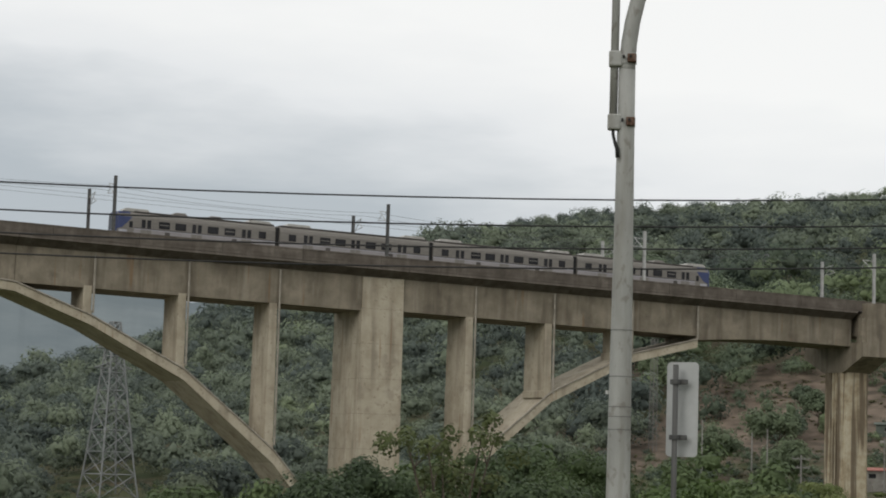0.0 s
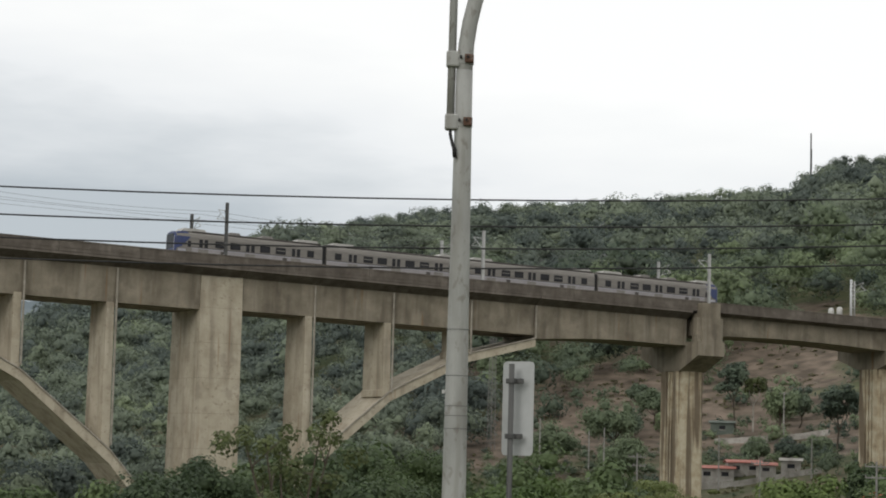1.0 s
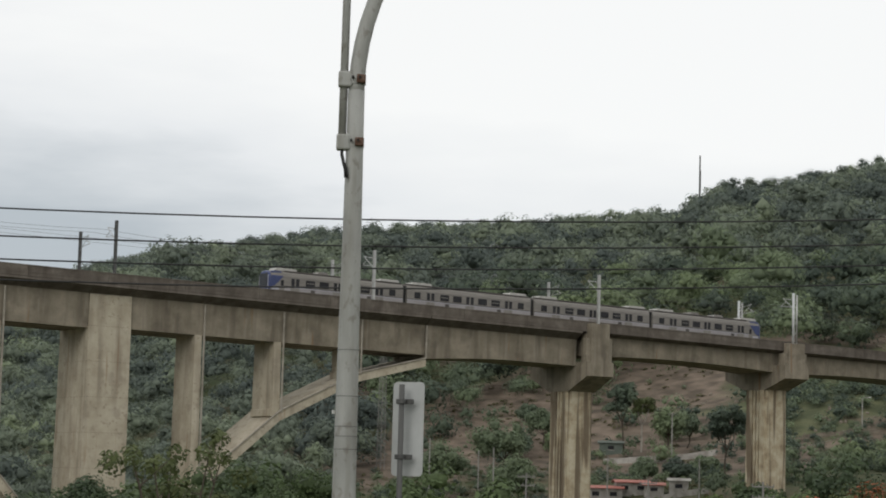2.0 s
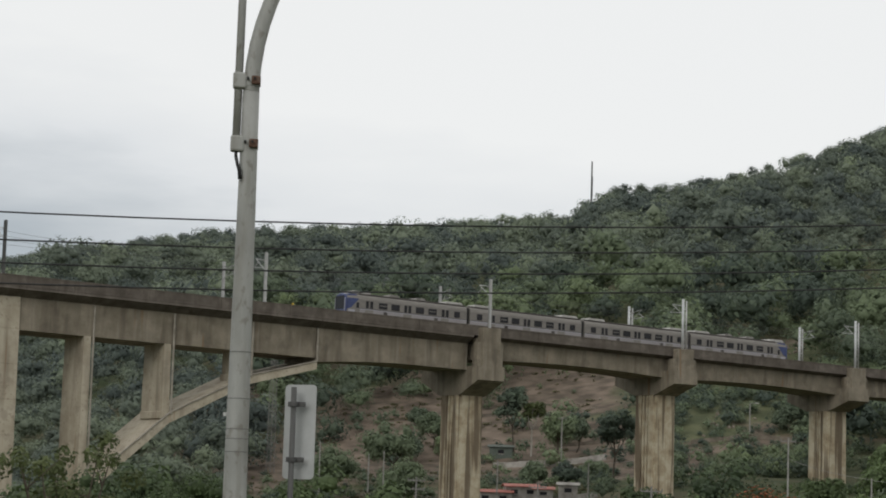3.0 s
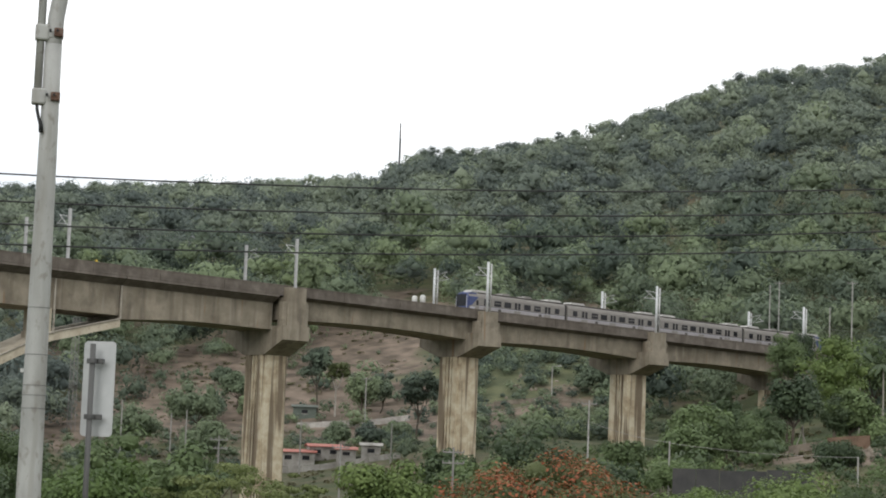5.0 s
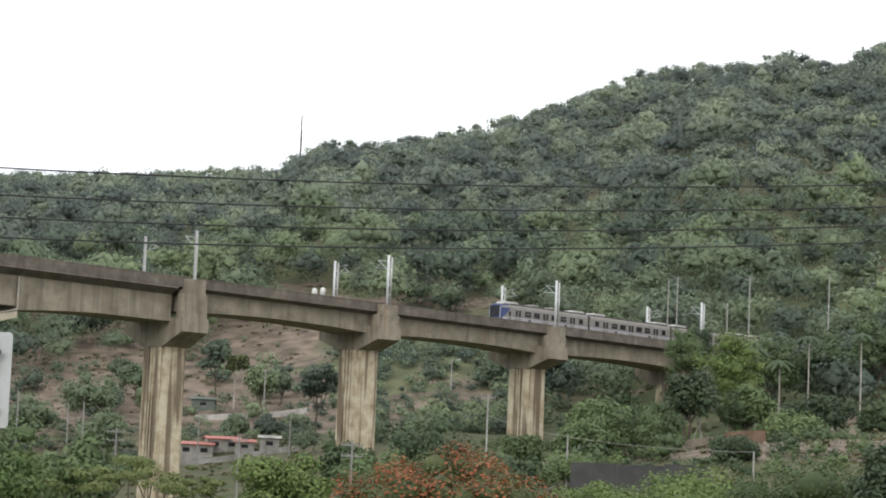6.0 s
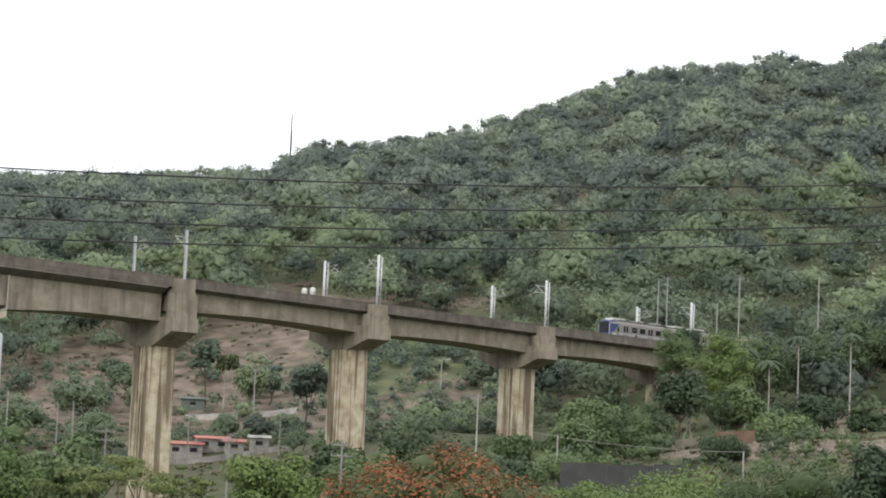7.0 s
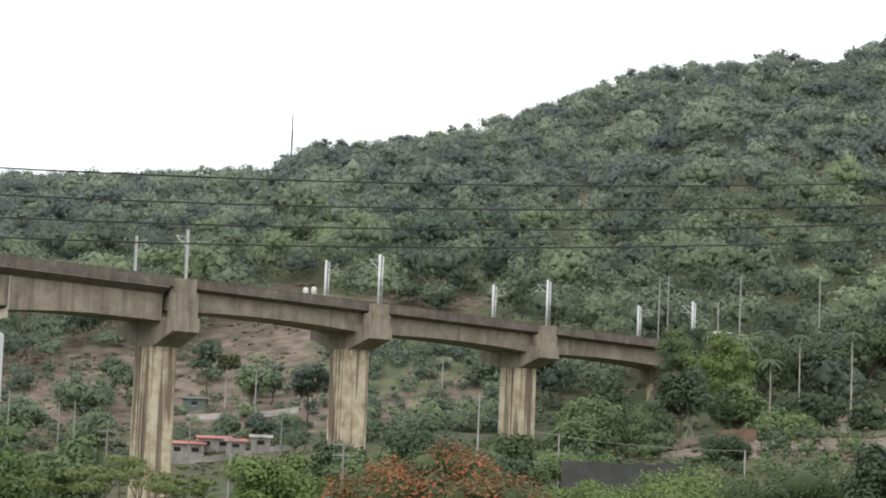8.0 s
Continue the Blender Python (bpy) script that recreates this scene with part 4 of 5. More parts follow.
            part("window", bm, WINDOW, car)
            if w in (6.0, 14.1):
                bm = bmesh.new()
                box(bm, a + w - 0.56, a + w + 0.56, *sorted((sd * 1.47, sd * 1.5)), 2.32, 2.4)
                part("window_bar", bm, STAINLESS, car)
    bm = bmesh.new()
    box(bm, ba + 0.1, bb - 0.1, -1.12, 1.12, 3.6, 3.78, 0.06)
    part("roof", bm, ROOFGREY, car, "sooty dark roof")
    for u in ((1.0, 4.4), (16.4, 19.6)) + (((7.1, 9.0), (11.5, 13.4)) if cab else ()):
        bm = bmesh.new()
        o = [(a + u[0], 3.7), (a + u[0] + 0.35, 4.08), (a + u[1] - 0.35, 4.08), (a + u[1], 3.7)]
        prism(bm, o, -0.95, 0.95, 0.03)
        part("roof_unit", bm, PALEUNIT if u[1] - u[0] > 2.5 else UNITGREY, car)
    bm = bmesh.new()
    box(bm, a + 2.5, b - 2.5, -1.25, 1.25, 0.35, 0.95, 0.05)
    part("underframe", bm, ROOFGREY, car)
    for bx in (3.2, 16.8):
        bm = bmesh.new()
        box(bm, a + bx - 1.5, a + bx + 1.5, -1.1, 1.1, 0.2, 0.6, 0.05)
        for o in (-1.05, 1.05):
            for sd in (-0.6, 0.6):
                tube(bm, [(a + bx + o, sd - 0.07, 0.4), (a + bx + o, sd + 0.07, 0.4)], 0.41, 14)
        part("bogie", bm, DARKSTEEL, car)
    return car


for i, cab in enumerate((-1, 0, 0, 1)):
    build_car(i * 20.3, cab)
for i in (1, 2, 3):
    bm = bmesh.new()
    box(bm, i * 20.3 - 0.42, i * 20.3 + 0.12, -1.2, 1.2, 0.7, 3.45, 0.04)
    part("gangway", bm, BLACK, train, "black gangway bellows")
bm = bmesh.new()
tube(bm, [(53.0, 0, 3.75), (52.2, 0, 4.35), (53.0, 0, 4.75)], 0.05, 6)
tube(bm, [(53.0, -0.8, 4.77), (53.0, 0.8, 4.77)], 0.04, 6)
part("pantograph", bm, DARKSTEEL, train)

# ---------------------------------------------------------------- roadside lamp post and sign
LX, LY = polar(29.40, 20.0)[:2]
lamp = thing("street_lamp", (LX, LY, 0), "weathered grey steel street lamp post with curved arm", "street lamp")
RIGHT = Vector((math.cos(radians(29.4)), -math.sin(radians(29.4)), 0))


def side(u, z, toward=0.0):
    """A place beside the post: u to its right as the road sees it, toward the road."""
    v = RIGHT * u + Vector((-math.sin(radians(29.4)), -math.cos(radians(29.4)), 0)) * toward
    return (v.x, v.y, z)


bm = bmesh.new()
pts = [(0, 0.116), (1.2, 0.112), (2.4, 0.104), (3.6, 0.092), (4.8, 0.081), (5.3, 0.079)]
tube(bm, [side(0, z) for z, r in pts], [r for z, r in pts], 28)
part("post", bm, LAMPPAINT, lamp, smooth=True)
bm = bmesh.new()
arc = [side(0.0, 5.27)] + [side(2.6 - 2.6 * math.cos(a), 5.3 + 2.6 * math.sin(a)) for a in np.linspace(0.02, 1.2, 16)]
tube(bm, arc, [0.078 - 0.0015 * k for k in range(len(arc))], 24)
part("arm", bm, LAMPPAINT, lamp, smooth=True)
bm = bmesh.new()
box(bm, -0.22, 0.22, -0.22, 0.22, 0, 0.03)
part("base_plate", bm, LAMPPAINT, lamp)
for z in (1.93, 2.05, 2.14, 2.42, 2.85):
    bm = bmesh.new()
    tube(bm, [side(0, z - 0.0025), side(0, z + 0.0025)], 0.1145 - 0.0067 * (z - 1.2), 24)
    part("band", bm, DARKSTEEL, lamp)
bm = bmesh.new()
box(bm, -0.012, 0.03, -0.012, 0.012, -0.015, 0.02)
bmesh.ops.translate(bm, verts=bm.verts[:], vec=side(-0.118, 2.27))
part("hook", bm, WHITE, lamp)
bm = bmesh.new()
tube(bm, [side(-0.122, 4.83), side(-0.11, 7.4)], 0.038, 14)
part("banner_pipe", bm, LAMPPAINT, lamp, smooth=True)
for z in (4.8, 5.40):
    bm = bmesh.new()
    box(bm, -0.065, 0.065, -0.06, 0.06, -0.075, 0.075, 0.018)
    bmesh.ops.rotate(bm, verts=bm.verts[:], cent=(0, 0, 0), matrix=Matrix.Rotation(radians(-29.4), 3, "Z"))
    bmesh.ops.translate(bm, verts=bm.verts[:], vec=side(-0.108, z, 0.02))
    part("pipe_holder", bm, LAMPPAINT, lamp)
    bm = bmesh.new()
    tube(bm, [side(0, z - 0.045), side(0, z + 0.05)], 0.087, 24)
    part("strap", bm, LAMPPAINT, lamp)
    bm = bmesh.new()
    box(bm, -0.042, 0.042, -0.05, 0.05, -0.04, 0.04, 0.01)
    bmesh.ops.rotate(bm, verts=bm.verts[:], cent=(0, 0, 0), matrix=Matrix.Rotation(radians(-29.4), 3, "Z"))
    bmesh.ops.translate(bm, verts=bm.verts[:], vec=side(0.042, z, 0.07))
    part("clamp", bm, RUST, lamp, "rusted clamp")
    for u in (-0.035, 0.03):
        bm = bmesh.new()
        tube(bm, [side(u, z + 0.01, 0.08), side(u, z + 0.01, 0.14)], 0.012, 8)
        part("bolt", bm, BLACK, lamp)
bm = bmesh.new()
tube(bm, [side(-0.12, 4.76, 0.03), side(-0.118, 4.68, 0.05), side(-0.10, 4.60, 0.08), side(-0.078, 4.54, 0.085), side(-0.072, 4.46, 0.08)], [0.015, 0.016, 0.016, 0.02, 0.02], 8)
part("cable", bm, BLACK, lamp, "black cable entering the post", smooth=True)

SX, SY = polar(30.86, 20.3)[:2]
sign = thing("road_sign", (SX, SY, 0), "road sign on a steel post, bare grey back showing", "sign")
bm = bmesh.new()
tube(bm, [(0, 0, 0), (0, 0, 2.56)], 0.027, 16)
part("post", bm, DARKGALV, sign, smooth=True)
bm = bmesh.new()
tilt = Matrix.Rotation(radians(-54), 3, "Z")


def sign_plate(bm, x0, x1, z0, z1, y, r=0.04, depth=0.006):
    o = []
    for cx, cz, s in ((x1 - r, z1 - r, 0), (x0 + r, z1 - r, 90), (x0 + r, z0 + r, 180), (x1 - r, z0 + r, 270)):
        for k in range(5):
            a = radians(s + 22.5 * k)
            o.append((cx + r * math.cos(a), cz + r * math.sin(a)))
    return prism(bm, o, y, y + depth)


sign_plate(bm, -0.2, 0.12, 1.70, 2.59, 0.075)
bmesh.ops.rotate(bm, verts=bm.verts[:], cent=(0, 0, 0), matrix=tilt)
bmesh.ops.translate(bm, verts=bm.verts[:], vec=(0.085, 0.0, 0))
part("plate", bm, SIGNBACK, sign, "rounded aluminium plate seen from behind")
for z in (1.88, 2.40):
    bm = bmesh.new()
    box(bm, -0.075, 0.095, 0.035, 0.078, z - 0.024, z + 0.024, 0.006)
    bmesh.ops.rotate(bm, verts=bm.verts[:], cent=(0, 0, 0), matrix=tilt)
    part("bracket", bm, DARKSTEEL, sign)
    bm = bmesh.new()
    tube(bm, [(0, 0, z - 0.02), (0, 0, z + 0.02)], 0.042, 16)
    part("clip", bm, DARKSTEEL, sign)

# ---------------------------------------------------------------- power lines across the view
PU = Vector((math.cos(radians(18)), -math.sin(radians(18)), 0))
PV = Vector((math.sin(radians(18)), math.cos(radians(18)), 0)) * 60
for drop in (0.0, 0.77, 1.41, 1.98):
    bm = bmesh.new()
    pts = []
    for u in np.arange(-75, 76, 3.0):
        p = PV + PU * float(u)
        pts.append((p.x, p.y, 1.6 + 7.31 + 0.00119 * (u + 3) ** 2 - drop))
    tube(bm, pts, 0.023, 6)
    tagged(part("power_line", bm, BLACK), "black overhead power cable crossing the valley", "cable", "power lines")

# ---------------------------------------------------------------- single trees
def limb_tubes(bm, rng, base, top, spread, n, r0):
    """A leaning trunk that forks into limbs; returns the limb ends."""
    base, top = Vector(base), Vector(top)
    fork = base.lerp(top, rng.uniform(0.35, 0.5)) + Vector((rng.normal() * 0.2, rng.normal() * 0.2, 0))
    tube(bm, [base, base.lerp(fork, 0.5) + Vector((rng.normal() * 0.12, rng.normal() * 0.12, 0)), fork], [r0, r0 * 0.85, r0 * 0.7], 7)
    ends = []
    for i in range(n):
        a = 2 * math.pi * (i + rng.uniform(-0.3, 0.3)) / n
        u = rng.uniform(0.55, 1.0) * spread
        e = Vector((top.x + math.cos(a) * u, top.y + math.sin(a) * u, top.z - abs(u) * rng.uniform(0.05, 0.35)))
        m = fork.lerp(e, 0.5) + Vector((0, 0, -0.12 * (e - fork).length))
        tube(bm, [fork, m, e], [r0 * 0.5, r0 * 0.32, r0 * 0.12], 6)
        ends.append(e)
        for _ in range(2):
            s = m.lerp(e, rng.uniform(0.1, 0.7))
            q = s + Vector((rng.normal() * spread * 0.25, rng.normal() * spread * 0.25, abs(rng.normal()) * spread * 0.25))
            tube(bm, [s, q], [r0 * 0.2, r0 * 0.06], 5)
            ends.append(q)
    return ends


STYLES = {
    # leaf count, leaf size, lobes, lobe size, flatness, core, materials
    "open": (1900, 0.12, 0.07, 0.8, 0.0, DRYLEAF),
    "dark": (6500, 0.13, 0.2, 0.85, 0.5, MIDLEAF),
    "broad": (11000, 0.11, 0.17, 0.85, 0.5, DEEPLEAF),
    "green": (11000, 0.1, 0.2, 0.7, 0.45, BRIGHTLEAF),
    "leafy": (9000, 0.1, 0.19, 0.6, 0.45, RICHLEAF),
    "acacia": (5200, 0.07, 0.09, 0.3, 0.0, ACACIALEAF),
    "mid": (3600, 0.24, 0.2, 0.85, 0.5, MIDLEAF),
    "upper": (3000, 0.26, 0.2, 0.85, 0.5, HAZYWOOD),
    "bright": (5200, 0.19, 0.2, 0.85, 0.5, BRIGHTLEAF),
    "dry": (1800, 0.22, 0.16, 0.9, 0.0, DRYLEAF),
    "red": (15000, 0.085, 0.095, 0.8, 0.5, DRYLEAF),
}


def tree(az, r, top, width, style, label, seed, height=None, category="tree", group=""):
    rng = np.random.default_rng(seed)
    count, leaf, lobe, flat, core, mat = STYLES[style]
    x, y, _ = polar(az, r)
    g = ground_at(az, r) - 0.1
    tall = top - g
    t = thing("tree", (x, y, g), label, category, group)
    t.rotation_euler = (0, 0, 0)
    crown_h = height or min(tall * 0.8, width * 0.75)
    bm = bmesh.new()
    hub = (rng.normal() * 0.2, rng.normal() * 0.2, tall - crown_h * 0.45)
    ends = limb_tubes(bm, rng, (0, 0, 0), hub, width * 0.36, 7 if style in ("acacia", "red") else 6, 0.03 * width * 0.6 + 0.06)
    part("trunk", bm, PALEBARK if style == "dry" else BARK, t)
    lobes = []
    for e in ends:
        lobes.append((e.x, e.y, min(e.z, tall - lobe * width * 0.5), lobe * width * rng.uniform(0.55, 1.05)))
    for _ in range(46 if style == "red" else 12 if core else 16 if style == "acacia" else 5):
        a, u = rng.uniform(0, 2 * math.pi), rng.uniform(0, 1) ** 0.6
        z = tall - crown_h * (0.12 + 0.55 * rng.uniform(0, 1) ** 1.3 + 0.25 * u * u)
        if style == "red":
            z = tall - 0.75 - 1.9 * u ** 1.6 - rng.uniform(0, 0.35)
        lobes.append((math.cos(a) * u * width * 0.4, math.sin(a) * u * width * 0.4, z, lobe * width * rng.uniform(0.6, 1.1)))
    v, f = leaf_quads(rng, lobes, count, leaf, flat=flat)
    over = v[:, 2].max() - tall
    v[:, 2] -= max(0.0, over)
    pieces = [(np.zeros((0, 3)), np.zeros((0, 3), int), v, f)]
    if core:
        for cx, cy, cz, rr in lobes:
            k = ICO1[0] * rr * core * np.array([1, 1, flat]) * rng.uniform(0.85, 1.1, (len(ICO1[0]), 1)) + (cx, cy, cz - max(0.0, over))
            pieces.append((k, ICO1[1], np.zeros((0, 3)), np.zeros((0, 4), int)))
    me = joined("crown", pieces, mat, rng.uniform(0, 1))
    c = new("crown", me)
    c.parent = t
    if style == "red":
        up = [(cx, cy, cz + 0.25 * rr, rr * rng.uniform(0.7, 1.05)) for cx, cy, cz, rr in lobes if rng.random() < 0.62]
        v, f = leaf_quads(rng, up, 12500, 0.11, up=0.8, flat=1.1, shell=(0.85, 1.3))
        v[:, 2] -= max(0.0, v[:, 2].max() - tall - 0.1)
        b = new("blossom", joined("blossom", [(np.zeros((0, 3)), np.zeros((0, 3), int), v, f)], REDLEAF))
        b.parent = t
        tagged(b, "orange red flower clusters")
    return t


FRONT = [
    (24.97, 95, 4.5, 9.0, "open", "sparse tree with bare forked branches and olive leaves"),
    (21.4, 120, 0.9, 7.0, "dark", "dense dark green bushy tree"),
    (22.9, 130, 1.9, 6.0, "dark", "dense dark green bushy tree"),
    (27.4, 112, 1.3, 6.5, "dark", "dense dark green bushy tree"),
    (28.6, 150, 2.9, 10.0, "broad", "broad green tree on the valley floor"),
    (30.9, 90, 1.35, 6.0, "leafy", "low rich green leafy tree beside the road"),
    (34.4, 85, 1.75, 8.0, "acacia", "flat-topped feathery olive tree with thin branches"),
    (36.2, 86, 1.2, 3.8, "acacia", "feathery olive tree with long bare bough"),
    (38.8, 100, 1.7, 5.0, "green", "bright fresh green leafy tree"),
    (43.15, 110, 2.45, 15.0, "red", "flowering tree with orange red blossom"),
    (47.0, 120, 0.9, 6.0, "green", "low leafy green tree"),
    (49.1, 100, 1.85, 8.0, "green", "bright fresh green leafy tree"),
    (52.4, 140, 2.9, 13.0, "broad", "broad green tree on the valley floor"),
    (54.7, 90, 2.9, 3.6, "dark", "dense dark green bushy tree"),
    (55.5, 130, 2.6, 9.0, "broad", "broad green tree on the valley floor"),
]
for i, (az, r, top, w, style, label) in enumerate(FRONT):
    tree(az, r, top, w, style, label, 100 + i, {"open": 3.6, "acacia": 2.6, "red": 3.6}.get(style, 3.2))

SLOPE = [
    (42.5, 225, 6.4, 11.5, "mid"), (41.0, 220, 2.6, 9.0, "mid"), (44.4, 212, 2.6, 9.0, "mid"), (46.2, 215, 2.9, 6.5, "dark"), (47.9, 240, 8.4, 7.4, "dark"), (50.5, 225, 5.5, 6.4, "dark"),
    (52.7, 270, 11.7, 9.5, "mid"), (50.4, 284, 20.0, 11.0, "bright"), (50.5, 262, 11.5, 6.0, "dark"), (49.15, 290, 20.6, 6.6, "dark"), (46.6, 240, 7.0, 7.6, "mid"), (39.4, 350, 17.0, 7.4, "dark"), (34.6, 400, 17.0, 7.0, "mid"), (35.0, 395, 14.0, 6.0, "dark"), (34.2, 420, 18.5, 5.5, "mid"), (33.9, 390, 12.5, 7.0, "mid"), (36.74, 392, 21.7, 6.4, "dark"),
    (37.2, 391, 20.2, 5.4, "dry"), (37.9, 392, 17.6, 8.0, "mid"), (38.4, 394, 17.2, 6.0, "mid"), (37.3, 362, 7.8, 6.0, "mid"), (38.2, 362, 8.0, 6.4, "dark"), (38.9, 366, 8.2, 5.6, "mid"), (51.4, 306, 21.2, 10.4, "mid"), (53.0, 312, 22.9, 11.5, "mid"), (54.2, 318, 25.0, 11.0, "mid"), (49.3, 256, 13.5, 8.0, "mid"), (46.8, 252, 10.5, 8.0, "mid"),
    (47.6, 255, 10.4, 6.4, "mid"), (33.5, 370, 14.0, 11.0, "mid"), (31.9, 350, 9.7, 10.0, "mid"), (33.8, 340, 7.4, 9.6, "mid"), (44.1, 400, 21.0, 7.0, "mid"),
    (52.0, 260, 9.4, 8.6, "mid"), (54.3, 266, 10.0, 7.0, "mid"), (53.3, 320, 21.0, 9.4, "mid"), (22.6, 200, 2.3, 10.5, "mid"), (26.5, 190, 4.4, 10.0, "mid"), (28.7, 200, 3.5, 10.5, "mid"),
    (24.4, 180, 2.3, 9.5, "mid"), (31.6, 200, 4.2, 10.5, "mid"), (33.3, 180, 2.7, 8.0, "mid"), (20.0, 180, -0.2, 9.0, "mid"), (18.0, 190, -1.0, 9.0, "mid"), (40.2, 232, 3.5, 6.0, "mid"),
    (48.5, 245, 9.5, 7.0, "dark"), (50.8, 262, 12.5, 7.0, "mid"), (54.9, 322, 23.0, 9.0, "mid"), (55.6, 330, 25.0, 10.0, "mid"), (49.3, 300, 21.5, 6.0, "dark"), (45.0, 262, 5.2, 5.0, "mid"),
]
for i, (az, r, top, w, style) in enumerate(SLOPE):
    g = ground_at(az, r)
    label = {"bright": "fresh yellow-green leafy tree", "mid": "leafy green hillside tree", "dark": "dense dark green round tree", "dry": "half bare grey tree on the brown slope"}[style]
    # green trees beyond 330 m use the leaves that carry painted haze
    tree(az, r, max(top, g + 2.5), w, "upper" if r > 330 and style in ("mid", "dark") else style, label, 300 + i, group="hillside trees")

# pale slender palms among the trees beyond the bridge's end
for i, (az, r, top) in enumerate(((51.0, 300, 18.5), (52.35, 301, 20.5), (53.7, 300, 21.0), (51.6, 292, 16.5))):
    rng = np.random.default_rng(700 + i)
    g = ground_at(az, r)
    t = thing("palm", polar(az, r, g), "slender pale-trunked palm among the trees", "palm", "palms")
    h = top - g
    bm = bmesh.new()
    tube(bm, [(0, 0, -0.3), (0.1, 0, h * 0.5), (0.15, 0.1, h)], [0.13, 0.1, 0.08], 8)
    part("trunk", bm, PALEBARK, t)
    for k in range(11):
        a = 2 * math.pi * k / 11 + rng.uniform(-0.2, 0.2)
        bm = bmesh.new()
        d = Vector((math.cos(a), math.sin(a), 0))
        n = Vector((-d.y, d.x, 0))
        rise = rng.uniform(0.2, 1.0)
        p = [Vector((0.15, 0.1, h)) + d * (2.4 * u) + Vector((0, 0, rise * u - 1.9 * u * u)) for u in (0, 0.3, 0.6, 0.85, 1.0)]
        for q0, q1, w0, w1 in zip(p, p[1:], (0.05, 0.3, 0.34, 0.2), (0.3, 0.34, 0.2, 0.02)):
            for s in (-1, 1):
                vs = [bm.verts.new(c) for c in (q0, q1, q1 + n * s * w1 + Vector((0, 0, -w1 * 0.5)), q0 + n * s * w0 + Vector((0, 0, -w0 * 0.5)))]
                bm.faces.new(vs)
        part("frond", bm, MIDLEAF, t)

# ---------------------------------------------------------------- poles and pylons
def utility_pole(az, r, top, arms=1, label="grey concrete utility pole with crossarms", lampy=False, rad=0.12):
    g = ground_at(az, r)
    t = thing("utility_pole", polar(az, r, g), label, "pole", "utility poles")
    t.rotation_euler = (0, 0, radians(-az))
    h = top - g
    bm = bmesh.new()
    tube(bm, [(0, 0, -0.5), (0, 0, h)], [rad * 1.3, rad * 0.8], 10)
    part("pole", bm, DULLARM if arms and r < 200 else POLEWOOD, t)
    for k in range(arms):
        bm = bmesh.new()
        z = h - 0.35 - 0.75 * k
        box(bm, -0.75, 0.75, -0.045, 0.045, z - 0.045, z + 0.045)
        part("crossarm", bm, DULLARM, t)
        for u in (-0.72, -0.28, 0.28, 0.72):
            bm = bmesh.new()
            tube(bm, [(u, 0, z + 0.02), (u, 0, z + 0.2)], [0.045, 0.03], 8)
            part("insulator", bm, DULLARM, t)
    if lampy:
        bm = bmesh.new()
        tube(bm, [(0, 0, h - 0.1), (0.6, 0, h + 0.1), (1.4, 0, h + 0.12)], 0.05, 8)
        part("arm", bm, POLEWOOD, t)
        bm = bmesh.new()
        box(bm, 1.0, 1.6, -0.12, 0.12, h + 0.06, h + 0.2, 0.03)
        part("lantern", bm, WHITE, t)
    return t


def top_z(el, r):
    return 1.6 + r * math.tan(radians(el))


for az, r, el, arms, lampy in ((50.77, 330, 5.1, 1, False), (52.84, 340, 5.2, 0, False), (48.63, 380, 4.95, 0, False), (48.87, 378, 5.05, 1, False), (43.95, 214, 1.75, 1, False), (46.1, 214, 0.75, 0, False),
                               (42.94, 395, 2.62, 0, True), (40.4, 150, 0.38, 2, False), (37.4, 190, 0.36, 1, False), (34.18, 190, 0.45, 2, False), (51.0, 200, 0.52, 0, False), (50.2, 330, 4.4, 0, False),
                               (38.73, 325, 0.95, 0, False), (36.32, 325, 0.95, 0, False), (38.0, 380, 2.15, 1, False), (32.9, 330, 1.0, 0, False), (33.3, 335, 1.1, 0, False), (31.6, 340, 1.3, 0, False), (44.6, 400, 2.3, 0, False)):
    utility_pole(az, r, top_z(el, r), arms, "grey concrete street light pole with arm" if lampy else "grey concrete utility pole with crossarms" if arms else "plain grey concrete pole on the slope", lampy, rad=0.085 if r < 230 else 0.1)

# low wires strung between the poles
def strung(a, b, sag):
    bm = bmesh.new()
    A, B = Vector(a), Vector(b)
    tube(bm, [A.lerp(B, u) - Vector((0, 0, 4 * sag * u * (1 - u))) for u in np.linspace(0, 1, 11)], 0.018, 5)
    tagged(part("service_wire", bm, POLEWOOD), "pale service wire strung between poles", "wire", "service wires")


strung(polar(46.1, 214, top_z(0.7, 214)), polar(51.0, 200, top_z(0.5, 200)), 0.3)
strung(polar(43.95, 214, top_z(1.2, 214)), polar(46.1, 214, top_z(0.72, 214)), 0.3)
strung(polar(38.73, 325, top_z(0.9, 325)), polar(42.94, 395, top_z(1.75, 395)), 0.8)
strung(polar(36.32, 325, top_z(0.9, 325)), polar(38.73, 325, top_z(0.9, 325)), 0.5)


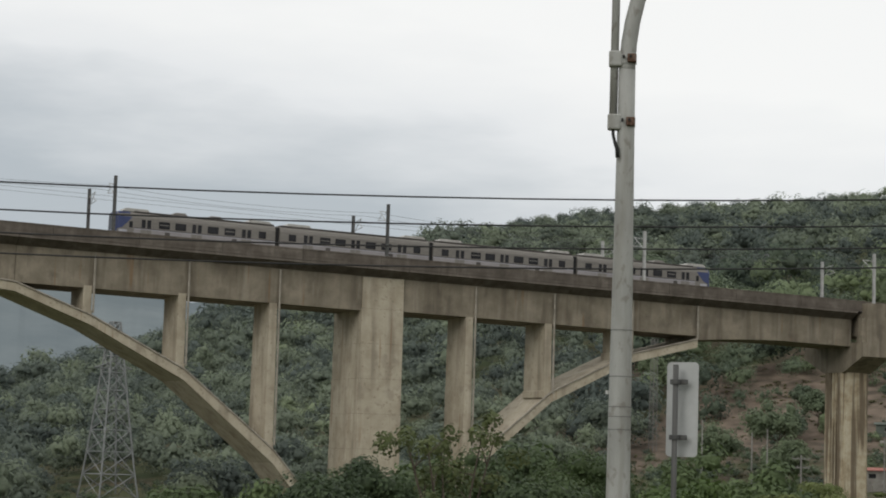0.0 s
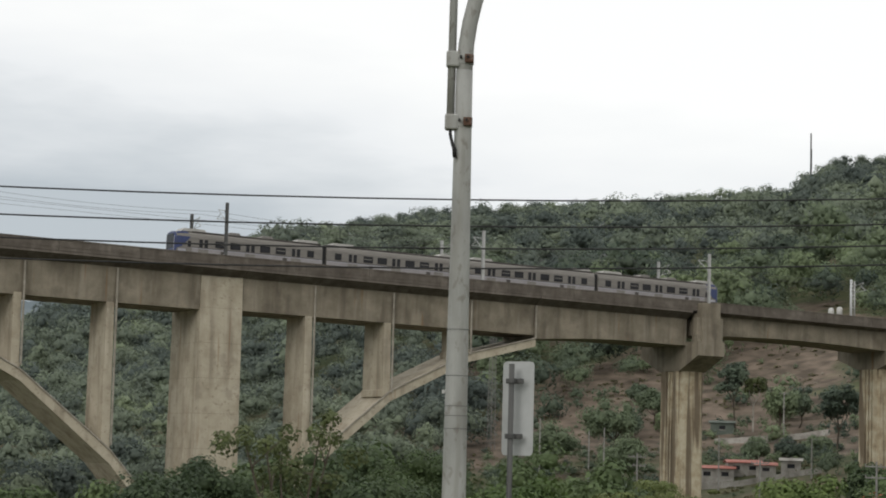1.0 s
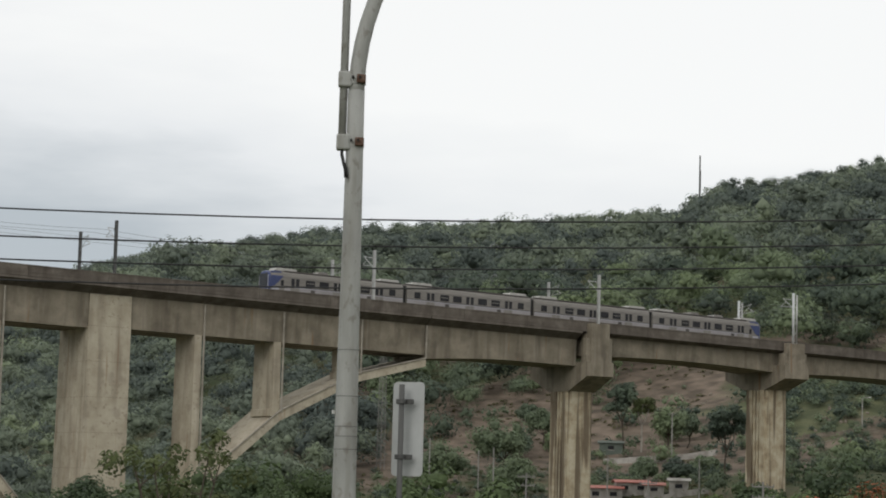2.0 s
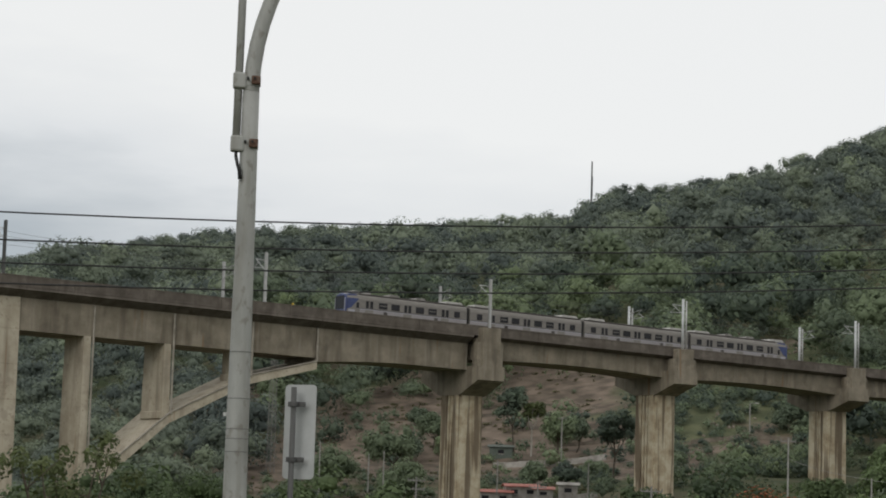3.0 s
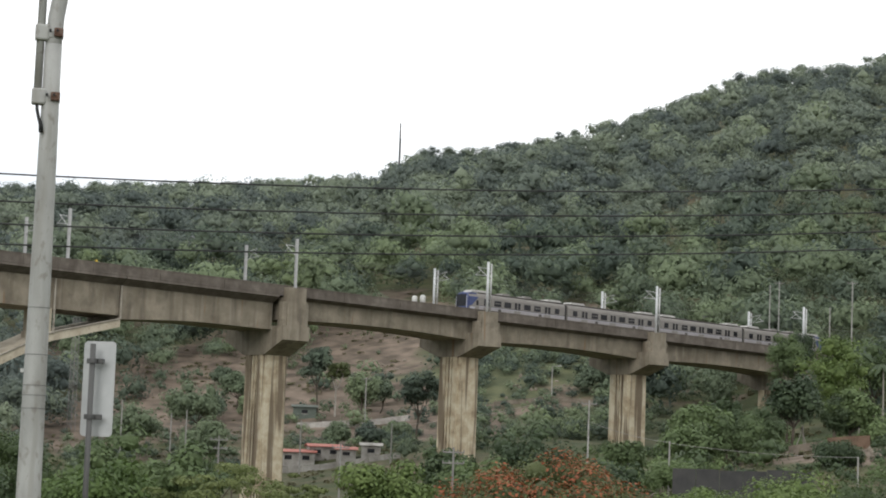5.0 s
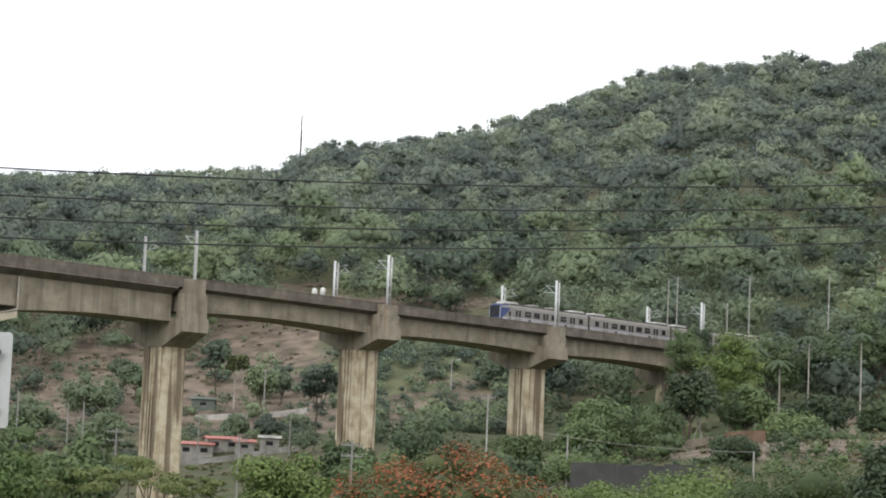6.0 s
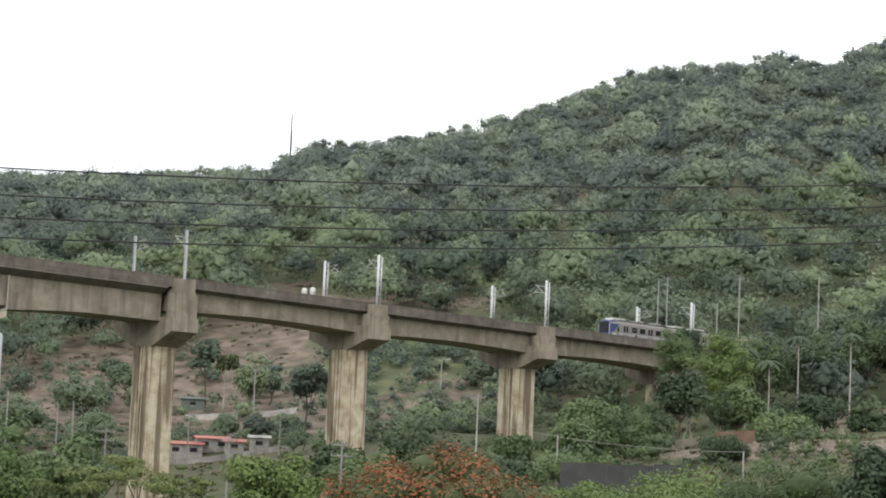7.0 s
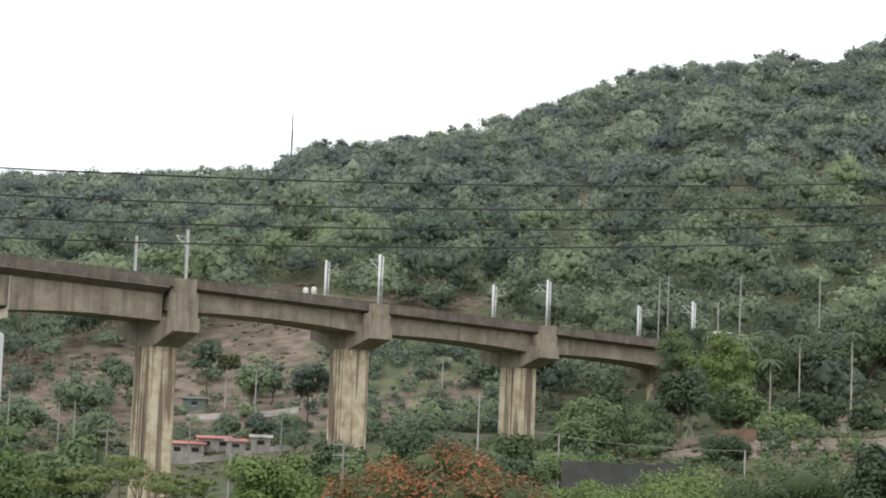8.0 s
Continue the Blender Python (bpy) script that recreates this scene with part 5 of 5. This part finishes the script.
def lattice_tower(az, r, z0, z1, w0, w1, label, bars=9, mat=GALV, rad=0.09, arms=()):
    t = thing("pylon", polar(az, r, z0), label, "pylon")
    t.rotation_euler = (0, 0, radians(14))
    H = z1 - z0

    def corner(k, z):
        w = w0 + (w1 - w0) * (z / H) ** 0.85
        return Vector(((-1, 1, 1, -1)[k] * w / 2, (-1, -1, 1, 1)[k] * w / 2, z))
    for k in range(4):
        bm = bmesh.new()
        tube(bm, [corner(k, H * u) for u in (0, 0.25, 0.5, 0.75, 1)], rad * 1.5, 5)
        part("leg", bm, mat, t)
    zs = [H * (1 - (1 - i / bars) ** 1.35) for i in range(bars + 1)]
    for a, b in zip(zs, zs[1:]):
        for k in range(4):
            j = (k + 1) % 4
            for p, q in ((corner(k, a), corner(j, b)), (corner(j, a), corner(k, b)), (corner(k, b), corner(j, b))):
                bm = bmesh.new()
                tube(bm, [p, q], rad * 0.8, 4)
                part("brace", bm, mat, t)
    for z, L in arms:
        for s in (-1, 1):
            bm = bmesh.new()
            tube(bm, [(0, 0, z), (s * L, 0, z + 0.2)], rad, 4)
            tube(bm, [(0, 0, z + 1.2), (s * L, 0, z + 0.2)], rad, 4)
            part("crossarm", bm, mat, t)
    return t


lattice_tower(15.98, 330, -9.0, 21.2, 7.6, 1.2, "grey lattice steel pylon in the valley", 11, PYLON, 0.1, ((26.0, 2.8), (23.0, 3.2)))
lattice_tower(33.2, 560, ground_at(33.2, 560), top_z(5.68, 560), 2.6, 1.2, "small grey lattice pylon on the wooded slope", 9, PYLON, 0.1, ((18.0, 2.0),))
lattice_tower(30.3, 380, ground_at(30.3, 380), top_z(3.4, 380), 1.0, 0.8, "small grey lattice pylon on the wooded slope", 8, DULLARM, 0.035)
t = thing("radio_mast", polar(38.64, 935, ground_at(38.64, 935)), "thin dark radio mast on the ridge", "mast")
h = top_z(8.95, 935) - ground_at(38.64, 935)
bm = bmesh.new()
tube(bm, [(0, 0, 0), (0, 0, h)], [0.45, 0.3], 8)
part("pole", bm, DARKSTEEL, t)
bm = bmesh.new()
tube(bm, [(0.35, 0, h * 0.4), (0.35, 0, h * 0.75)], 0.25, 8)
part("antenna", bm, DARKSTEEL, t)

# ---------------------------------------------------------------- houses and small works on the slope
def house(az, r, w, d, h, wall, roof, label, name="house", turn=0, windows=2):
    g = ground_at(az, r)
    t = thing(name, polar(az, r, g), label, "house" if name == "house" else "shed")
    t.rotation_euler = (0, 0, radians(-az + turn))
    bm = bmesh.new()
    box(bm, -w / 2, w / 2, -d / 2, d / 2, -0.6, h)
    part("wall", bm, wall, t)
    bm = bmesh.new()
    o = [(-d / 2 - 0.4, h - 0.05), (0, h + 0.33), (d / 2 + 0.4, h - 0.05), (d / 2 + 0.4, h + 0.05), (0, h + 0.45), (-d / 2 - 0.4, h + 0.05)]
    extrude_x(bm, o, [(-w / 2 - 0.35, 0), (w / 2 + 0.35, 0)])
    part("roof", bm, roof, t)
    for i in range(windows):
        u = -w / 2 + w * (i + 0.5) / windows
        bm = bmesh.new()
        box(bm, u - 0.55, u + 0.55, -d / 2 - 0.04, -d / 2 + 0.05, h * 0.25, h * 0.7)
        win = part("window", bm, WINDOW, t)
        bm = bmesh.new()
        box(bm, u - 0.6, u + 0.6, -d / 2 - 0.1, -d / 2 - 0.02, h * 0.3 - 0.1, h * 0.3)
        part("sill", bm, PLASTER, win)
    return t


house(36.25, 338, 5.5, 5, 1.7, PLASTER, REDROOF, "low grey house with faded red roof", windows=2)
house(36.95, 340, 5.0, 5, 1.6, PLASTER, REDROOF, "low grey house with faded red roof", windows=2, turn=6)
house(37.55, 337, 3.0, 4, 1.3, PLASTER, REDROOF, "small lean-to with faded red roof", "shed", windows=1)
house(38.2, 336, 3.0, 3, 1.6, PLASTER, PLASTER, "small pale shed beside the houses", "shed", windows=1)
house(36.4, 392, 4.2, 3, 1.7, GREENBOX, GREENBOX, "green painted site cabin on the slope", "shed", windows=1)
for k, az in enumerate((39.2, 39.42)):
    t = thing("water_tank", polar(az, 485, ground_at(az, 485)), "white upright water tank on a stand", "tank", "water tanks")
    hh = max(2.6, top_z(4.36, 485) - ground_at(az, 485))
    bm = bmesh.new()
    tube(bm, [(0, 0, hh - 2.2), (0, 0, hh - 0.4), (0, 0, hh - 0.05), (0, 0, hh + 0.1)], [0.65, 0.65, 0.5, 0.15], 16)
    part("tank", bm, WHITE, t, smooth=True)
    for sx in (-0.5, 0.5):
        for sy in (-0.5, 0.5):
            bm = bmesh.new()
            tube(bm, [(sx, sy, -0.3), (sx, sy, hh - 2.2)], 0.1, 6)
            part("leg", bm, GALV, t)


def retaining_wall(az0, az1, r, h, mat, label, lift=0.0, level=None):
    """A wall of rough blocks that follows the slope."""
    t = thing("retaining_wall", polar((az0 + az1) / 2, r, 0), label, "wall", kind="structure")
    rng = np.random.default_rng(int(r * 10 + az0 * 100))
    o = Vector(t.location)
    L = radians(az1 - az0) * r
    n = max(3, int(L / 2.2))
    for i in range(n):
        a0, a1 = az0 + (az1 - az0) * i / n, az0 + (az1 - az0) * (i + 0.985) / n
        bm = bmesh.new()
        hh = h * rng.uniform(0.92, 1.02)
        vs = []
        for a in (a0, a1):
            g = ground_at(a, r) + lift
            for rr in (r, r + 0.6):
                for z in (g - 0.6, g + hh if level is None else level + hh - h):
                    vs.append(bm.verts.new(Vector(polar(a, rr + rng.uniform(-0.08, 0.08), z)) - o))
        for f in ((0, 1, 3, 2), (4, 6, 7, 5), (0, 4, 5, 1), (2, 3, 7, 6), (1, 5, 7, 3), (0, 2, 6, 4)):
            bm.faces.new([vs[k] for k in f])
        part("block", bm, mat, t)


retaining_wall(46.2, 49.9, 205, 3.4, DARKWALL, "long dark sheet fence at the slope's foot", level=1.9)
retaining_wall(49.2, 50.1, 252, 1.3, ROCK, "short pale stone retaining wall")
retaining_wall(50.2, 51.3, 250, 1.6, BROWNWALL, "brown earth bank with rough face")
retaining_wall(35.6, 39.0, 330, 1.0, PLASTER, "low grey yard wall before the houses")
retaining_wall(36.2, 39.2, 384, 1.1, PLASTER, "long pale concrete road wall along the slope")
retaining_wall(37.8, 40.0, 400, 0.9, ROCK, "pale stone terrace edge on the slope")
retaining_wall(41.4, 44.5, 392, 0.9, ROCK, "pale road edge on the slope")


def build_rubble():
    rng = np.random.default_rng(21)
    pieces = []
    for az, r, n, sp in ((46.3, 222, 60, 0.5), (51.7, 235, 90, 0.9), (52.8, 262, 70, 0.8), (50.0, 258, 40, 0.5), (39.5, 430, 30, 1.6), (33.0, 385, 16, 1.2), (42.6, 402, 40, 0.8), (43.8, 466, 60, 0.5)):
        for _ in range(n):
            a, rr = az + rng.normal() * sp * 0.6, r + rng.normal() * 5
            x, y, _ = polar(a, rr)
            s = rng.uniform(0.15, 0.6)
            v = ICO1[0] * s * rng.uniform(0.6, 1.2, 3) * rng.uniform(0.8, 1.15, (len(ICO1[0]), 1)) + (x, y, ground_at(a, rr) + 0.15 * s)
            pieces.append((v, ICO1[1], np.zeros((0, 3)), np.zeros((0, 4), int)))
    tagged(new("rubble", joined("rubble", pieces, ROCK)), "scattered pale stones and rubble on bare earth", "stones", kind="stuff")


build_rubble()


# a stand of pale poles tied together above the stone wall
g = ground_at(49.55, 258)
t = thing("pole_tripod", polar(49.55, 258, g), "three pale poles tied together as a stand", "stand")
for k in range(3):
    a = 2.1 * k + 0.4
    bm = bmesh.new()
    tube(bm, [(1.1 * math.cos(a), 1.1 * math.sin(a), -0.2), (-0.12 * math.cos(a), -0.12 * math.sin(a), 3.4)], [0.07, 0.05], 7)
    part("pole", bm, PALEBARK, t)
bm = bmesh.new()
tube(bm, [(0, 0, 2.98), (0, 0, 3.14)], 0.16, 10)
part("lashing", bm, DULLARM, t)

# dry boughs that have fallen against the bridge's end
for k, (x, dx, dz) in enumerate(((268.0, 4.6, -3.6), (271.5, 3.2, -2.2))):
    rng = np.random.default_rng(900 + k)
    z = rail_top(x) - 0.9
    t = thing("fallen_bough", (x, C - 6.3, z), "bare dry bough leaning against the viaduct's side", "branch", "fallen boughs")
    bm = bmesh.new()
    tube(bm, [(0, 0, 0), (dx * 0.5, -0.2, dz * 0.42), (dx, -0.3, dz)], [0.05, 0.09, 0.11], 6)
    part("bough", bm, PALEBARK, t)
    for j in range(5):
        u = rng.uniform(0.1, 0.8)
        bm = bmesh.new()
        tube(bm, [(dx * u, -0.15, dz * u), (dx * u + rng.normal() * 1.0, -0.3, dz * u - rng.uniform(0.3, 1.4))], [0.04, 0.015], 5)
        part("twig", bm, PALEBARK, t)


# ---------------------------------------------------------------- what moves
def motions():
    rows = []
    for k in range(9):
        x = 68.6 + 27.75 * k
        rows.append((float(k), pose(x, C + 1.65, rail_top(x) - 0.56, 0, math.degrees(math.atan(GRADE)), 0)))
    walk(train, rows)


motions()
